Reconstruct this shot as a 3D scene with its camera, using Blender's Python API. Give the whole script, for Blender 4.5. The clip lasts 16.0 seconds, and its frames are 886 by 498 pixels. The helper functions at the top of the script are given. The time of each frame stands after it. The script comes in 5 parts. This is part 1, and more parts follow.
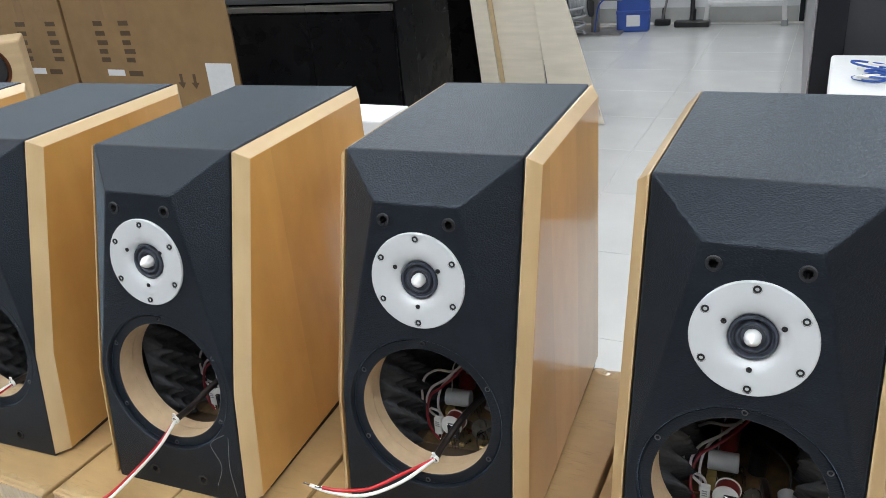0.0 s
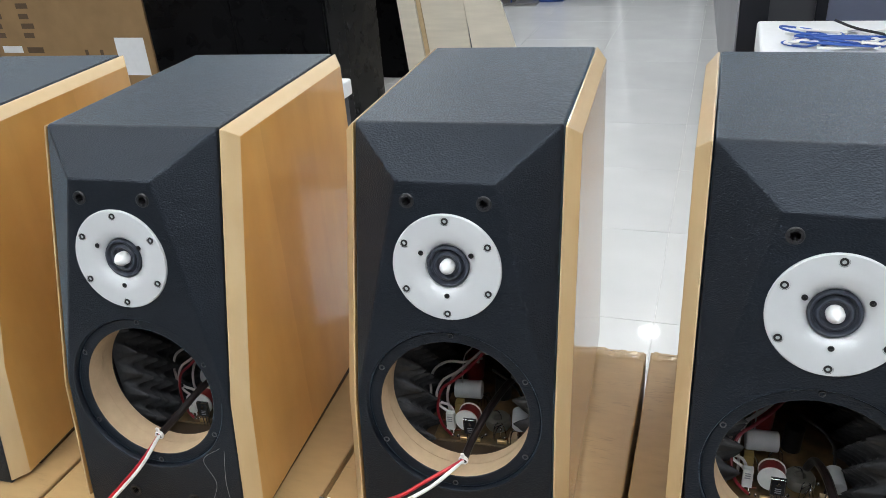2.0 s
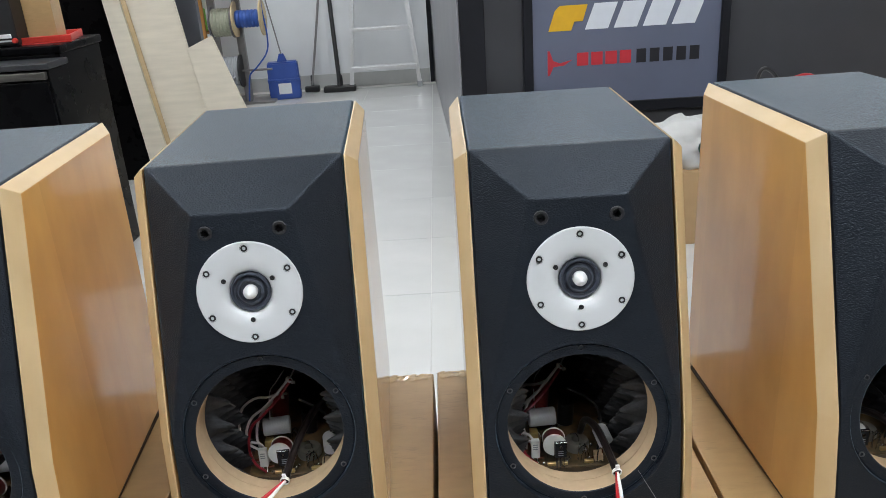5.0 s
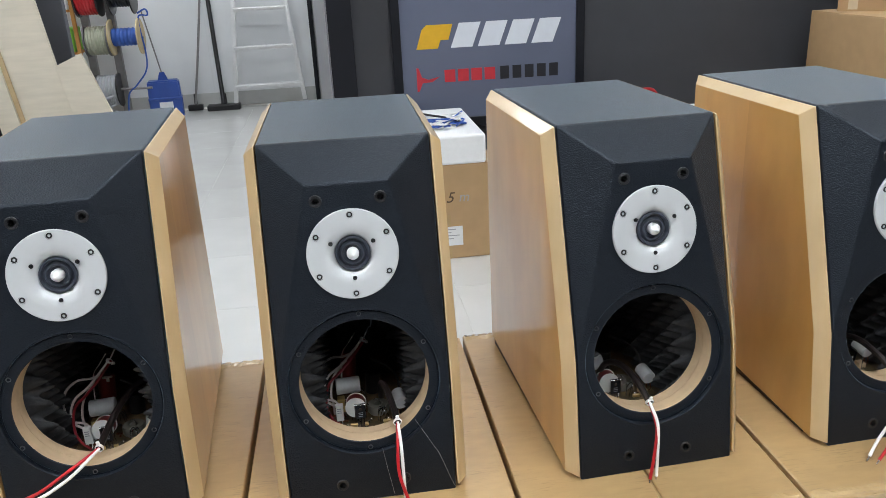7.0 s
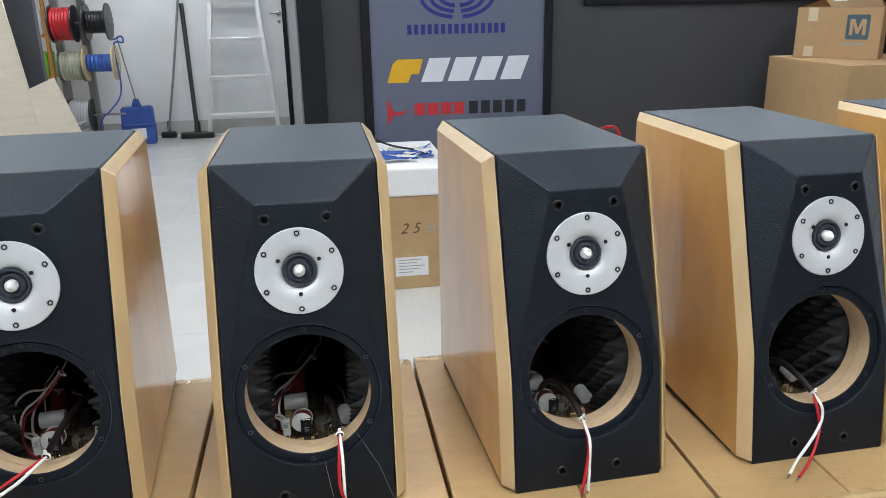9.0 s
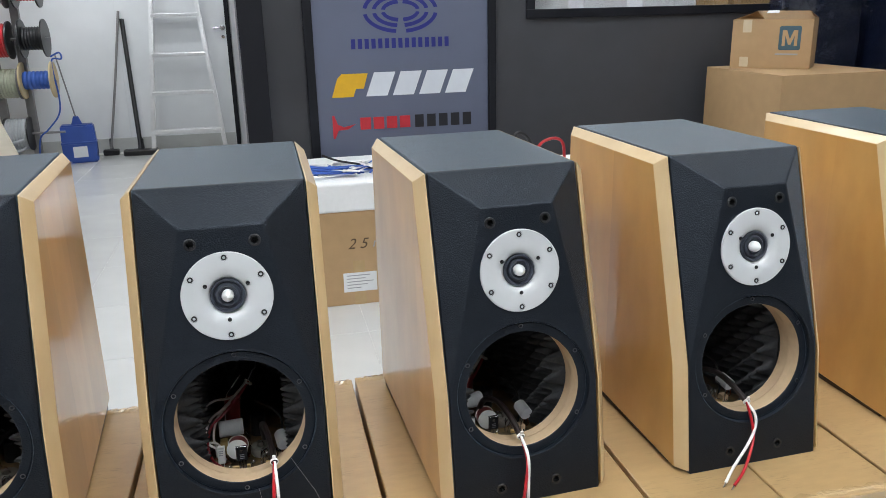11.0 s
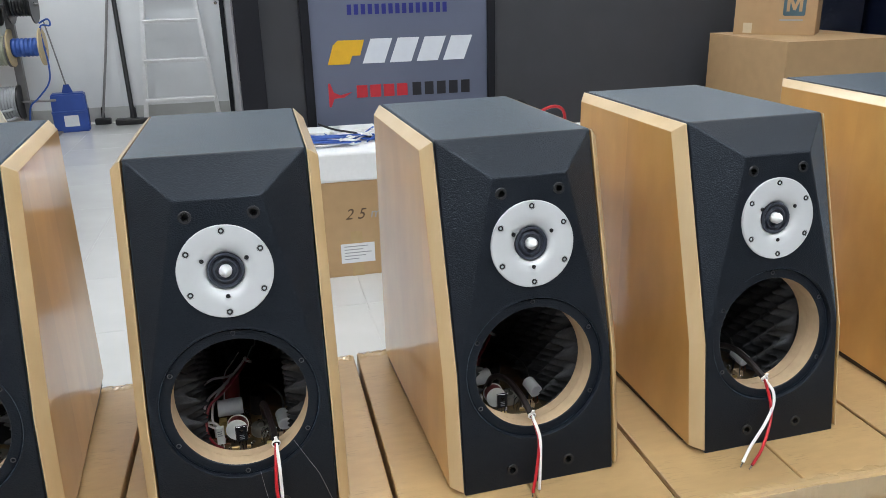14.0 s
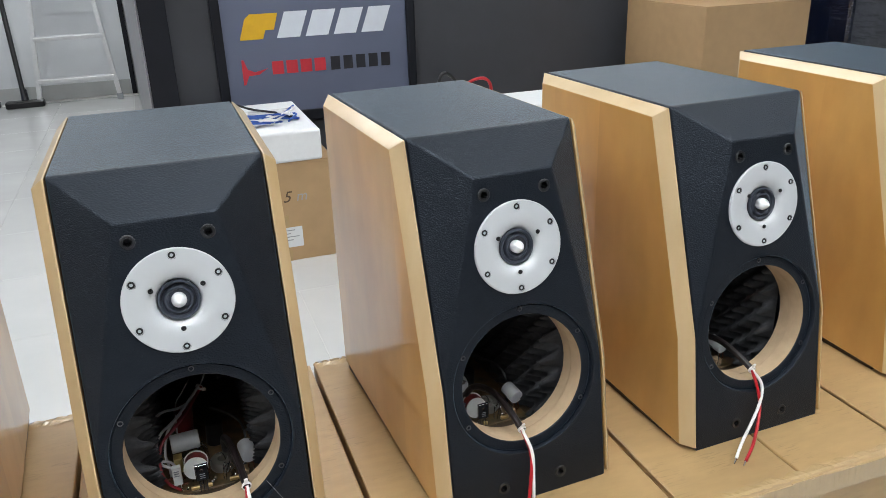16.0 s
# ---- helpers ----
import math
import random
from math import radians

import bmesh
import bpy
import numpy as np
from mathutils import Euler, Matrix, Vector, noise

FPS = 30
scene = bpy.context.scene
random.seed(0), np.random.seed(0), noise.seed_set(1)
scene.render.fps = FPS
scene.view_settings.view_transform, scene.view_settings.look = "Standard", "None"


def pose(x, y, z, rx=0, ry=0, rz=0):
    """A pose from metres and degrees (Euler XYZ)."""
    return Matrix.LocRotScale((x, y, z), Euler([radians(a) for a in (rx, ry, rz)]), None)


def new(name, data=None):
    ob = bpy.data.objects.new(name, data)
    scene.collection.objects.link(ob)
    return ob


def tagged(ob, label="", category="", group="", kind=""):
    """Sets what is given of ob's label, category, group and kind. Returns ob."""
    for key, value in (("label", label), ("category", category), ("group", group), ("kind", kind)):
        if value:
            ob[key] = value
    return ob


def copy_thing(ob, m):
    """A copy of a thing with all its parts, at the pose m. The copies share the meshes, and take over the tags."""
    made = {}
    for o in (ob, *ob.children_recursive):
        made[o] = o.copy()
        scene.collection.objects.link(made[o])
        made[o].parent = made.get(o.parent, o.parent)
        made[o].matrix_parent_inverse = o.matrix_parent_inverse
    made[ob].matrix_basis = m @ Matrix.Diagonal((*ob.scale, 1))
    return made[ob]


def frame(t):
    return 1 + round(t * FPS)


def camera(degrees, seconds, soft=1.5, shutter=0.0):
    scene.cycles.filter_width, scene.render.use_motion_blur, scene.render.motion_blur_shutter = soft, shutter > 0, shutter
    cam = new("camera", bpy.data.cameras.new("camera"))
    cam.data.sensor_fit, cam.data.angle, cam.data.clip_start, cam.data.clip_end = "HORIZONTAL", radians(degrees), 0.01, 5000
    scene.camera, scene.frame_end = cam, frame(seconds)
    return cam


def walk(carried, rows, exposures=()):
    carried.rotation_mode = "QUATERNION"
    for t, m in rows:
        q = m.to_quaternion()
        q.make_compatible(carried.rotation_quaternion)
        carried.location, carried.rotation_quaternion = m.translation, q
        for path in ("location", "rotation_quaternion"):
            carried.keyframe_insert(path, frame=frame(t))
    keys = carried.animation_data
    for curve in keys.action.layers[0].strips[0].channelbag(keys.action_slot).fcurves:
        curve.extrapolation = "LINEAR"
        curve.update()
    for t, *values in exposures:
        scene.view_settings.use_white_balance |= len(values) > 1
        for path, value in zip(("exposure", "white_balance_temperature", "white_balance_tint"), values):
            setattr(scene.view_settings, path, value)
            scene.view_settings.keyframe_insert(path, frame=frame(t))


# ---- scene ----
cam = camera(59.08, 16.0, soft=0.3)
ROWS = [
    (0, 0.0303, -0.6044, 1.2872, 65.201, 4.676, 25.108),
    (0.5, -0.0212, -0.5701, 1.2835, 64.229, 4.797, 25.654),
    (1, -0.054, -0.5499, 1.2676, 62.474, 5.125, 25.655),
    (1.5, -0.066, -0.5496, 1.2666, 61.786, 5.494, 23.921),
    (2, -0.1053, -0.5758, 1.2673, 62.87, 3.995, 18.301),
    (2.5, -0.1327, -0.5972, 1.2541, 65.494, 2.947, 12.847),
    (3, -0.1529, -0.6233, 1.2439, 67.597, 2.558, 8.252),
    (5.5, -0.0927, -0.7134, 1.2329, 68.862, 3.648, -1.799),
    (6.0, -0.051, -0.7492, 1.2315, 69.244, 3.499, -3.203),
    (6.5, -0.0171, -0.785, 1.2281, 69.432, 2.943, -5.51),
    (7.0, 0.0017, -0.8286, 1.2306, 69.616, 2.649, -7.887),
    (7.5, 0.0063, -0.8639, 1.231, 70.131, 2.405, -8.851),
    (8.0, 0.0064, -0.8718, 1.2286, 71.192, 1.628, -9.083),
    (8.5, 0.0139, -0.8777, 1.2251, 71.759, 1.051, -9.128),
    (9.0, 0.0319, -0.8832, 1.2301, 72.029, 0.98, -9.311),
    (9.5, 0.053, -0.881, 1.2372, 72.272, 0.937, -10.9),
    (10.0, 0.0602, -0.8778, 1.2375, 72.514, 1.22, -12.294),
    (12.5, 0.0599, -0.8801, 1.2326, 72.904, 1.304, -13.104),
    (13.0, 0.0648, -0.8769, 1.2305, 72.533, 1.252, -13.131),
    (13.5, 0.0612, -0.8625, 1.2274, 71.661, 1.153, -13.039),
    (14.0, 0.0547, -0.8304, 1.2259, 70.583, 1.262, -13.283),
    (14.5, 0.0406, -0.8018, 1.2271, 69.656, 1.564, -13.957),
    (15.0, 0.0348, -0.7712, 1.2305, 68.803, 1.702, -15.48),
    (15.5, 0.0289, -0.745, 1.2337, 68.243, 1.621, -17.997),
    (16.0, 0.0146, -0.7185, 1.2384, 68.138, 1.824, -20.074),
]
walk(cam, [(t, pose(x, y, z, rx, ry, rz)) for t, x, y, z, rx, ry, rz in ROWS], exposures=[(0.0, 0.0), (16.0, 0.0)])

# ---- world and light ----
world = bpy.data.worlds.new("world")
scene.world = world
world.use_nodes = True
world.node_tree.nodes["Background"].inputs[0].default_value = (0.9, 0.95, 1.0, 1)
world.node_tree.nodes["Background"].inputs[1].default_value = 0.3
LAMP_POWER = 28.0        # emission of the added ceiling panels
CEILING = 2.9
BOX_TOP = 0.62           # top of the cartons that carry the loudspeakers
SIGN_Y = 3.155           # face of the dark partition wall
BACK_Y = 6.95            # white wall at the far end


# ---- mesh helpers ----
def mesh_of(bm, name, smooth=False):
    me = bpy.data.meshes.new(name)
    bm.normal_update()
    for e in bm.edges:
        if not smooth and len(e.link_faces) == 2 and e.calc_face_angle(0) > 0.62:
            e.smooth = False
    bm.to_mesh(me)
    bm.free()
    if smooth:
        for p in me.polygons:
            p.use_smooth = True
    return me


def part(name, bm, material, parent, label="", smooth=False):
    """Link a bmesh as one mesh object under a thing or part."""
    me = bm if isinstance(bm, bpy.types.Mesh) else mesh_of(bm, name, smooth)
    if not me.materials:
        me.materials.append(material)
    ob = new(name, me)
    ob.parent = parent
    if label:
        ob["label"] = label
    return ob


def thing(name, label, category, m=None, group="", kind=""):
    ob = new(name)
    ob.empty_display_size = 0.05
    if m is not None:
        ob.matrix_basis = m
    return tagged(ob, label, category, group, kind)


def solid(name, bm, material, label="", category="", group="", kind="", m=None, smooth=False):
    me = mesh_of(bm, name, smooth)
    me.materials.append(material)
    ob = new(name, me)
    if m is not None:
        ob.matrix_basis = m
    return tagged(ob, label, category, group, kind)


def box(bm, lo, hi, bevel=0.0, segments=2, m=None):
    """Add a box between two corners, with rounded edges."""
    c = [(a + b) / 2 for a, b in zip(lo, hi)]
    s = [abs(b - a) for a, b in zip(lo, hi)]
    tmp = bmesh.new()
    bmesh.ops.create_cube(tmp, size=1, matrix=Matrix.Translation(c) @ Matrix.Diagonal((*s, 1)))
    if bevel:
        bmesh.ops.bevel(tmp, geom=tmp.edges[:], offset=bevel, segments=segments, profile=0.5, affect="EDGES")
    add(bm, tmp, m)
    return bm


def add(bm, other, m=None):
    """Append one bmesh to another."""
    if m is not None:
        other.transform(m)
    vs = [bm.verts.new(v.co) for v in other.verts]
    other.verts.index_update()
    for f in other.faces:
        try:
            g = bm.faces.new([vs[v.index] for v in f.verts])
            g.smooth = f.smooth
        except ValueError:
            pass
    other.free()
    return bm


def lathe(bm, profile, n=32, m=None, close=False):
    """Turn a profile of (radius, height) about the z axis."""
    tmp = bmesh.new()
    rings = []
    for r, h in profile:
        if r < 1e-6:
            rings.append([tmp.verts.new((0, 0, h))] * n)
        else:
            rings.append([tmp.verts.new((r * math.cos(2 * math.pi * i / n), r * math.sin(2 * math.pi * i / n), h)) for i in range(n)])
    pairs = list(zip(rings, rings[1:])) + ([(rings[-1], rings[0])] if close else [])
    for a, b in pairs:
        for i in range(n):
            j = (i + 1) % n
            vs = []
            for v in (a[i], a[j], b[j], b[i]):
                if v not in vs:
                    vs.append(v)
            if len(vs) > 2:
                f = tmp.faces.new(vs)
                f.smooth = True
    return add(bm, tmp, m)


def smooth_line(pts, steps=6):
    """Catmull-Rom through the points."""
    p = [Vector(q) for q in pts]
    p = [p[0] * 2 - p[1]] + p + [p[-1] * 2 - p[-2]]
    out = []
    for a, b, c, d in zip(p, p[1:], p[2:], p[3:]):
        for i in range(steps):
            t = i / steps
            out.append(0.5 * ((2 * b) + (c - a) * t + (2 * a - 5 * b + 4 * c - d) * t * t + (3 * b - a - 3 * c + d) * t ** 3))
    out.append(p[-2])
    return out


def tube(bm, pts, r, n=8, steps=6):
    """Sweep a round section along a smooth line."""
    line = smooth_line(pts, steps) if steps > 1 else [Vector(q) for q in pts]
    rings, up = [], Vector((0.31, 0.52, 0.79))
    for i, q in enumerate(line):
        d = (line[min(i + 1, len(line) - 1)] - line[max(i - 1, 0)]).normalized()
        u = (up - d * up.dot(d)).normalized()
        w = d.cross(u)
        up = u
        rings.append([bm.verts.new(q + r * (math.cos(2 * math.pi * k / n) * u + math.sin(2 * math.pi * k / n) * w)) for k in range(n)])
    for a, b in zip(rings, rings[1:]):
        for k in range(n):
            bm.faces.new((a[k], a[(k + 1) % n], b[(k + 1) % n], b[k])).smooth = True
    bm.faces.new(rings[0][::-1])
    bm.faces.new(rings[-1])
    return bm


def plate(bm, outline, thick, m=None):
    """A flat outline in x, y, thickened along z."""
    tmp = bmesh.new()
    lo = [tmp.verts.new((x, y, 0)) for x, y in outline]
    hi = [tmp.verts.new((x, y, thick)) for x, y in outline]
    tmp.faces.new(lo[::-1])
    tmp.faces.new(hi)
    for i in range(len(lo)):
        j = (i + 1) % len(lo)
        tmp.faces.new((lo[i], lo[j], hi[j], hi[i]))
    return add(bm, tmp, m)


# ---- materials ----
def material(name, colour, rough=0.5, metal=0.0, vary=0.0, vary_scale=20, stretch=(1, 1, 1), bump=0.0, bump_scale=200, second=None,
             coat=0.0, coat_rough=0.1, bump_kind="noise", rough_vary=0.0, spec=0.5, per_object=0.0, bump_dist=0.001, stain=0.0, stain_scale=3):
    """A procedural surface: two scales of colour, relief and varying gloss."""
    mat = bpy.data.materials.new(name)
    mat.use_nodes = True
    nt = mat.node_tree
    N, L = nt.nodes, nt.links
    b = N["Principled BSDF"]
    b.inputs["Base Color"].default_value = (*colour, 1)
    b.inputs["Roughness"].default_value = rough
    b.inputs["Metallic"].default_value = metal
    b.inputs["Specular IOR Level"].default_value = spec
    b.inputs["Coat Weight"].default_value = coat
    b.inputs["Coat Roughness"].default_value = coat_rough
    co = N.new("ShaderNodeTexCoord")
    mp = N.new("ShaderNodeMapping")
    mp.inputs["Scale"].default_value = stretch
    L.new(co.outputs["Object"], mp.inputs["Vector"])
    colour_out = None
    if vary:
        n1 = N.new("ShaderNodeTexNoise")
        n1.inputs["Scale"].default_value = vary_scale
        n1.inputs["Detail"].default_value = 6
        L.new(mp.outputs[0], n1.inputs["Vector"])
        ramp = N.new("ShaderNodeValToRGB")
        lo = second if second else tuple(c * (1 - vary) for c in colour)
        ramp.color_ramp.elements[0].position, ramp.color_ramp.elements[1].position = 0.3, 0.7
        ramp.color_ramp.elements[0].color = (*lo, 1)
        ramp.color_ramp.elements[1].color = (*colour, 1)
        L.new(n1.outputs["Fac"], ramp.inputs[0])
        colour_out = ramp.outputs[0]
        if rough_vary:
            mr = N.new("ShaderNodeMapRange")
            mr.inputs["To Min"].default_value, mr.inputs["To Max"].default_value = rough - rough_vary, rough + rough_vary
            L.new(n1.outputs["Fac"], mr.inputs["Value"])
            L.new(mr.outputs[0], b.inputs["Roughness"])
    if stain and colour_out:
        n2 = N.new("ShaderNodeTexNoise")
        n2.inputs["Scale"].default_value = stain_scale
        n2.inputs["Detail"].default_value = 3
        L.new(co.outputs["Object"], n2.inputs["Vector"])
        mr2 = N.new("ShaderNodeMapRange")
        mr2.inputs["From Min"].default_value, mr2.inputs["From Max"].default_value = 0.35, 0.65
        mr2.inputs["To Min"].default_value, mr2.inputs["To Max"].default_value = 1 - stain, 1.0
        L.new(n2.outputs["Fac"], mr2.inputs["Value"])
        mx = N.new("ShaderNodeMix")
        mx.data_type, mx.blend_type = "RGBA", "MULTIPLY"
        mx.inputs[0].default_value = 1
        L.new(colour_out, mx.inputs[6])
        L.new(mr2.outputs[0], mx.inputs[7])
        colour_out = mx.outputs[2]
    if per_object and colour_out:
        oi = N.new("ShaderNodeObjectInfo")
        mr3 = N.new("ShaderNodeMapRange")
        mr3.inputs["To Min"].default_value, mr3.inputs["To Max"].default_value = 1 - per_object, 1 + per_object
        L.new(oi.outputs["Random"], mr3.inputs["Value"])
        hs = N.new("ShaderNodeHueSaturation")
        L.new(mr3.outputs[0], hs.inputs["Value"])
        L.new(colour_out, hs.inputs["Color"])
        colour_out = hs.outputs[0]
    if colour_out:
        L.new(colour_out, b.inputs["Base Color"])
    if bump:
        bp = N.new("ShaderNodeBump")
        bp.inputs["Strength"].default_value = bump
        bp.inputs["Distance"].default_value = bump_dist
        if bump_kind == "pebble":
            v = N.new("ShaderNodeTexVoronoi")
            v.feature = "SMOOTH_F1"
            v.inputs["Scale"].default_value = bump_scale
            v.inputs["Smoothness"].default_value = 0.4
            wob = N.new("ShaderNodeTexNoise")
            wob.inputs["Scale"].default_value = bump_scale * 0.5
            addv = N.new("ShaderNodeMix")
            addv.data_type, addv.blend_type = "RGBA", "LINEAR_LIGHT"
            addv.inputs[0].default_value = 0.0007
            L.new(mp.outputs[0], wob.inputs["Vector"])
            L.new(mp.outputs[0], addv.inputs[6])
            L.new(wob.outputs["Color"], addv.inputs[7])
            L.new(addv.outputs[2], v.inputs["Vector"])
            L.new(v.outputs["Distance"], bp.inputs["Height"])
            bp.invert = True
        else:
            n3 = N.new("ShaderNodeTexNoise")
            n3.inputs["Scale"].default_value = bump_scale
            n3.inputs["Detail"].default_value = 5
            L.new(mp.outputs[0], n3.inputs["Vector"])
            L.new(n3.outputs["Fac"], bp.inputs["Height"])
        L.new(bp.outputs[0], b.inputs["Normal"])
    return mat


def glow(name, colour, strength):
    mat = bpy.data.materials.new(name)
    mat.use_nodes = True
    b = mat.node_tree.nodes["Principled BSDF"]
    b.inputs["Base Color"].default_value = (*colour, 1)
    b.inputs["Emission Color"].default_value = (*colour, 1)
    b.inputs["Emission Strength"].default_value = strength
    return mat


LEATHER = material("black_leather", (0.0054, 0.0074, 0.0118), 0.40, vary=0.3, vary_scale=70, bump=0.48, bump_scale=740, bump_kind="pebble",
                   stretch=(0.60, 0.85, 1.2), rough_vary=0.05, bump_dist=0.0009, spec=0.42)
lb = LEATHER.node_tree.nodes["Principled BSDF"]
# Blue tint and sheen stand in for bluish ceiling light on the tops.
lb.inputs["Specular Tint"].default_value = (0.74, 0.85, 1.0, 1)
lb.inputs["Sheen Weight"].default_value, lb.inputs["Sheen Roughness"].default_value = 0.42, 0.28
lb.inputs["Sheen Tint"].default_value = (0.40, 0.70, 1.0, 1)


def veneer():
    """Lacquered maple: veneer leaves side by side, wavy figure, fine pores, a gloss coat."""
    mat = material("lacquered_maple", (0.660, 0.385, 0.122), 0.42, vary=0.3, second=(0.575, 0.302, 0.080), vary_scale=5, stretch=(2.2, 2.2, 0.7),
                   coat=1.0, coat_rough=0.09, stain=0.14, stain_scale=6, bump=0.03, bump_scale=140, per_object=0.05)
    N, L = mat.node_tree.nodes, mat.node_tree.links
    b = N["Principled BSDF"]
    src = b.inputs["Base Color"].links[0].from_socket
    co, sep = N.new("ShaderNodeTexCoord"), N.new("ShaderNodeSeparateXYZ")
    L.new(co.outputs["Object"], sep.inputs[0])
    oi, ad, mul, fl, wn, mr = (N.new("ShaderNodeObjectInfo"), N.new("ShaderNodeMath"), N.new("ShaderNodeMath"), N.new("ShaderNodeMath"),
                               N.new("ShaderNodeTexWhiteNoise"), N.new("ShaderNodeMapRange"))
    mul.operation, mul.inputs[1].default_value = "MULTIPLY", 8.5
    ad.operation, fl.operation, wn.noise_dimensions = "ADD", "FLOOR", "2D"
    L.new(sep.outputs["Y"], mul.inputs[0])
    L.new(mul.outputs[0], ad.inputs[0])
    L.new(oi.outputs["Random"], ad.inputs[1])
    L.new(ad.outputs[0], fl.inputs[0])
    cmb = N.new("ShaderNodeCombineXYZ")
    L.new(fl.outputs[0], cmb.inputs[0])
    L.new(oi.outputs["Random"], cmb.inputs[1])
    L.new(cmb.outputs[0], wn.inputs["Vector"])
    mr.inputs["To Min"].default_value, mr.inputs["To Max"].default_value = 0.87, 1.06
    L.new(wn.outputs["Value"], mr.inputs["Value"])
    wv = N.new("ShaderNodeTexNoise")
    wv.inputs["Scale"].default_value, wv.inputs["Detail"].default_value = 26, 5
    mp = N.new("ShaderNodeMapping")
    mp.inputs["Scale"].default_value = (1, 0.9, 0.45)
    L.new(co.outputs["Object"], mp.inputs["Vector"])
    L.new(mp.outputs[0], wv.inputs["Vector"])
    mr2, m2 = N.new("ShaderNodeMapRange"), N.new("ShaderNodeMath")
    mr2.inputs["From Min"].default_value, mr2.inputs["From Max"].default_value = 0.3, 0.7
    mr2.inputs["To Min"].default_value, mr2.inputs["To Max"].default_value = 0.91, 1.05
    L.new(wv.outputs["Fac"], mr2.inputs["Value"])
    m2.operation = "MULTIPLY"
    L.new(mr.outputs[0], m2.inputs[0])
    L.new(mr2.outputs[0], m2.inputs[1])
    hs = N.new("ShaderNodeHueSaturation")
    L.new(m2.outputs[0], hs.inputs["Value"])
    L.new(src, hs.inputs["Color"])
    L.new(hs.outputs[0], b.inputs["Base Color"])
    return mat


MAPLE = veneer()
EDGEWOOD = material("solid_maple_edge", (0.62, 0.465, 0.262), 0.38, vary=0.2, second=(0.56, 0.395, 0.205), vary_scale=10, stretch=(4, 2, 0.8), coat=0.6, coat_rough=0.14,
                    stain=0.08, stain_scale=9, bump=0.03, bump_scale=160, per_object=0.04)
MDF = material("routed_fibreboard", (0.55, 0.40, 0.25), 0.75, vary=0.12, vary_scale=90, bump=0.15, bump_scale=600)
RUBBER = material("black_rubber", (0.018, 0.018, 0.02), 0.5, vary=0.2, vary_scale=50)
DARKRING = material("tweeter_surround", (0.042, 0.049, 0.066), 0.36, vary=0.2, vary_scale=80)
ALU = material("satin_silver_paint", (0.60, 0.615, 0.63), 0.46, metal=0.15, vary=0.04, vary_scale=40)
STEEL = material("bright_steel", (0.62, 0.62, 0.64), 0.22, metal=1.0, vary=0.1, vary_scale=80)
SATIN = material("satin_metal", (0.84, 0.84, 0.85), 0.40, metal=0.2, vary=0.06, vary_scale=80)
# Colour of the shade line under the side panels.
GAPSHADE = material("gap_shade_brown", (0.045, 0.028, 0.016), 0.7, vary=0.3, vary_scale=40)
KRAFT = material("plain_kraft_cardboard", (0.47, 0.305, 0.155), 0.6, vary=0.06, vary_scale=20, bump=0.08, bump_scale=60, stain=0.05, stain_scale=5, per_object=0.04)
ZINC = material("dull_zinc_thread", (0.22, 0.22, 0.23), 0.32, metal=1.0, vary=0.5, vary_scale=300)
DARKSTEEL = material("dark_screw_steel", (0.055, 0.055, 0.055), 0.35, metal=0.9, vary=0.2, vary_scale=200)
FOAM = material("charcoal_acoustic_foam", (0.062, 0.065, 0.071), 0.95, vary=0.3, vary_scale=200, bump=0.6, bump_scale=900)
PCB = material("brown_circuit_board", (0.20, 0.115, 0.05), 0.4, vary=0.4, vary_scale=60, second=(0.05, 0.045, 0.02))
CAPWHITE = material("white_capacitor_sleeve", (0.66, 0.67, 0.69), 0.30, vary=0.1, vary_scale=60)
CAPRED = material("dark_red_capacitor", (0.25, 0.026, 0.024), 0.35, vary=0.2, vary_scale=60)
COPPER = material("enamelled_copper", (0.16, 0.06, 0.03), 0.35, metal=0.7, vary=0.2, vary_scale=300)
TOROID = material("dull_grey_toroid", (0.19, 0.18, 0.155), 0.4, vary=0.2, vary_scale=60)
YELLOWCAP = material("ochre_film", (0.46, 0.33, 0.12), 0.4, vary=0.1, vary_scale=60)
BRASS = material("dull_brass", (0.55, 0.40, 0.18), 0.3, metal=0.9, vary=0.2, vary_scale=90)
CERAMIC = material("white_ceramic", (0.80, 0.80, 0.77), 0.6, vary=0.1, vary_scale=90)
BLACKPLASTIC = material("black_plastic", (0.015, 0.015, 0.017), 0.35, vary=0.2, vary_scale=60)
WIREWHITE = material("white_wire_sleeve", (0.86, 0.85, 0.83), 0.4, vary=0.06, vary_scale=60)
WIRERED = material("red_wire_sleeve", (0.50, 0.012, 0.02), 0.38, vary=0.15, vary_scale=60)
# Darker copies of the sleeves: chamber dimness in the colour, faint pink their own.
INNERWHITE = material("shaded_white_wire", (0.72, 0.67, 0.66), 0.45, vary=0.1, vary_scale=60)
INNERRED = material("shaded_red_wire", (0.30, 0.016, 0.026), 0.4, vary=0.2, vary_scale=60)
SLEEVE = material("dark_brown_shrink_sleeve", (0.011, 0.007, 0.007), 0.4, vary=0.3, vary_scale=60)
# Shade inside the chamber is put into this colour; bare MDF is lighter.
SHELLIN = material("shaded_chamber_board", (0.085, 0.058, 0.036), 0.45, vary=0.2, vary_scale=40)
CARD = material("brown_cardboard", (0.455, 0.298, 0.135), 0.40, vary=0.10, vary_scale=30, stretch=(1, 3, 3), bump=0.10, bump_scale=60, stain=0.10,
                stain_scale=5, per_object=0.05, bump_dist=0.0015)


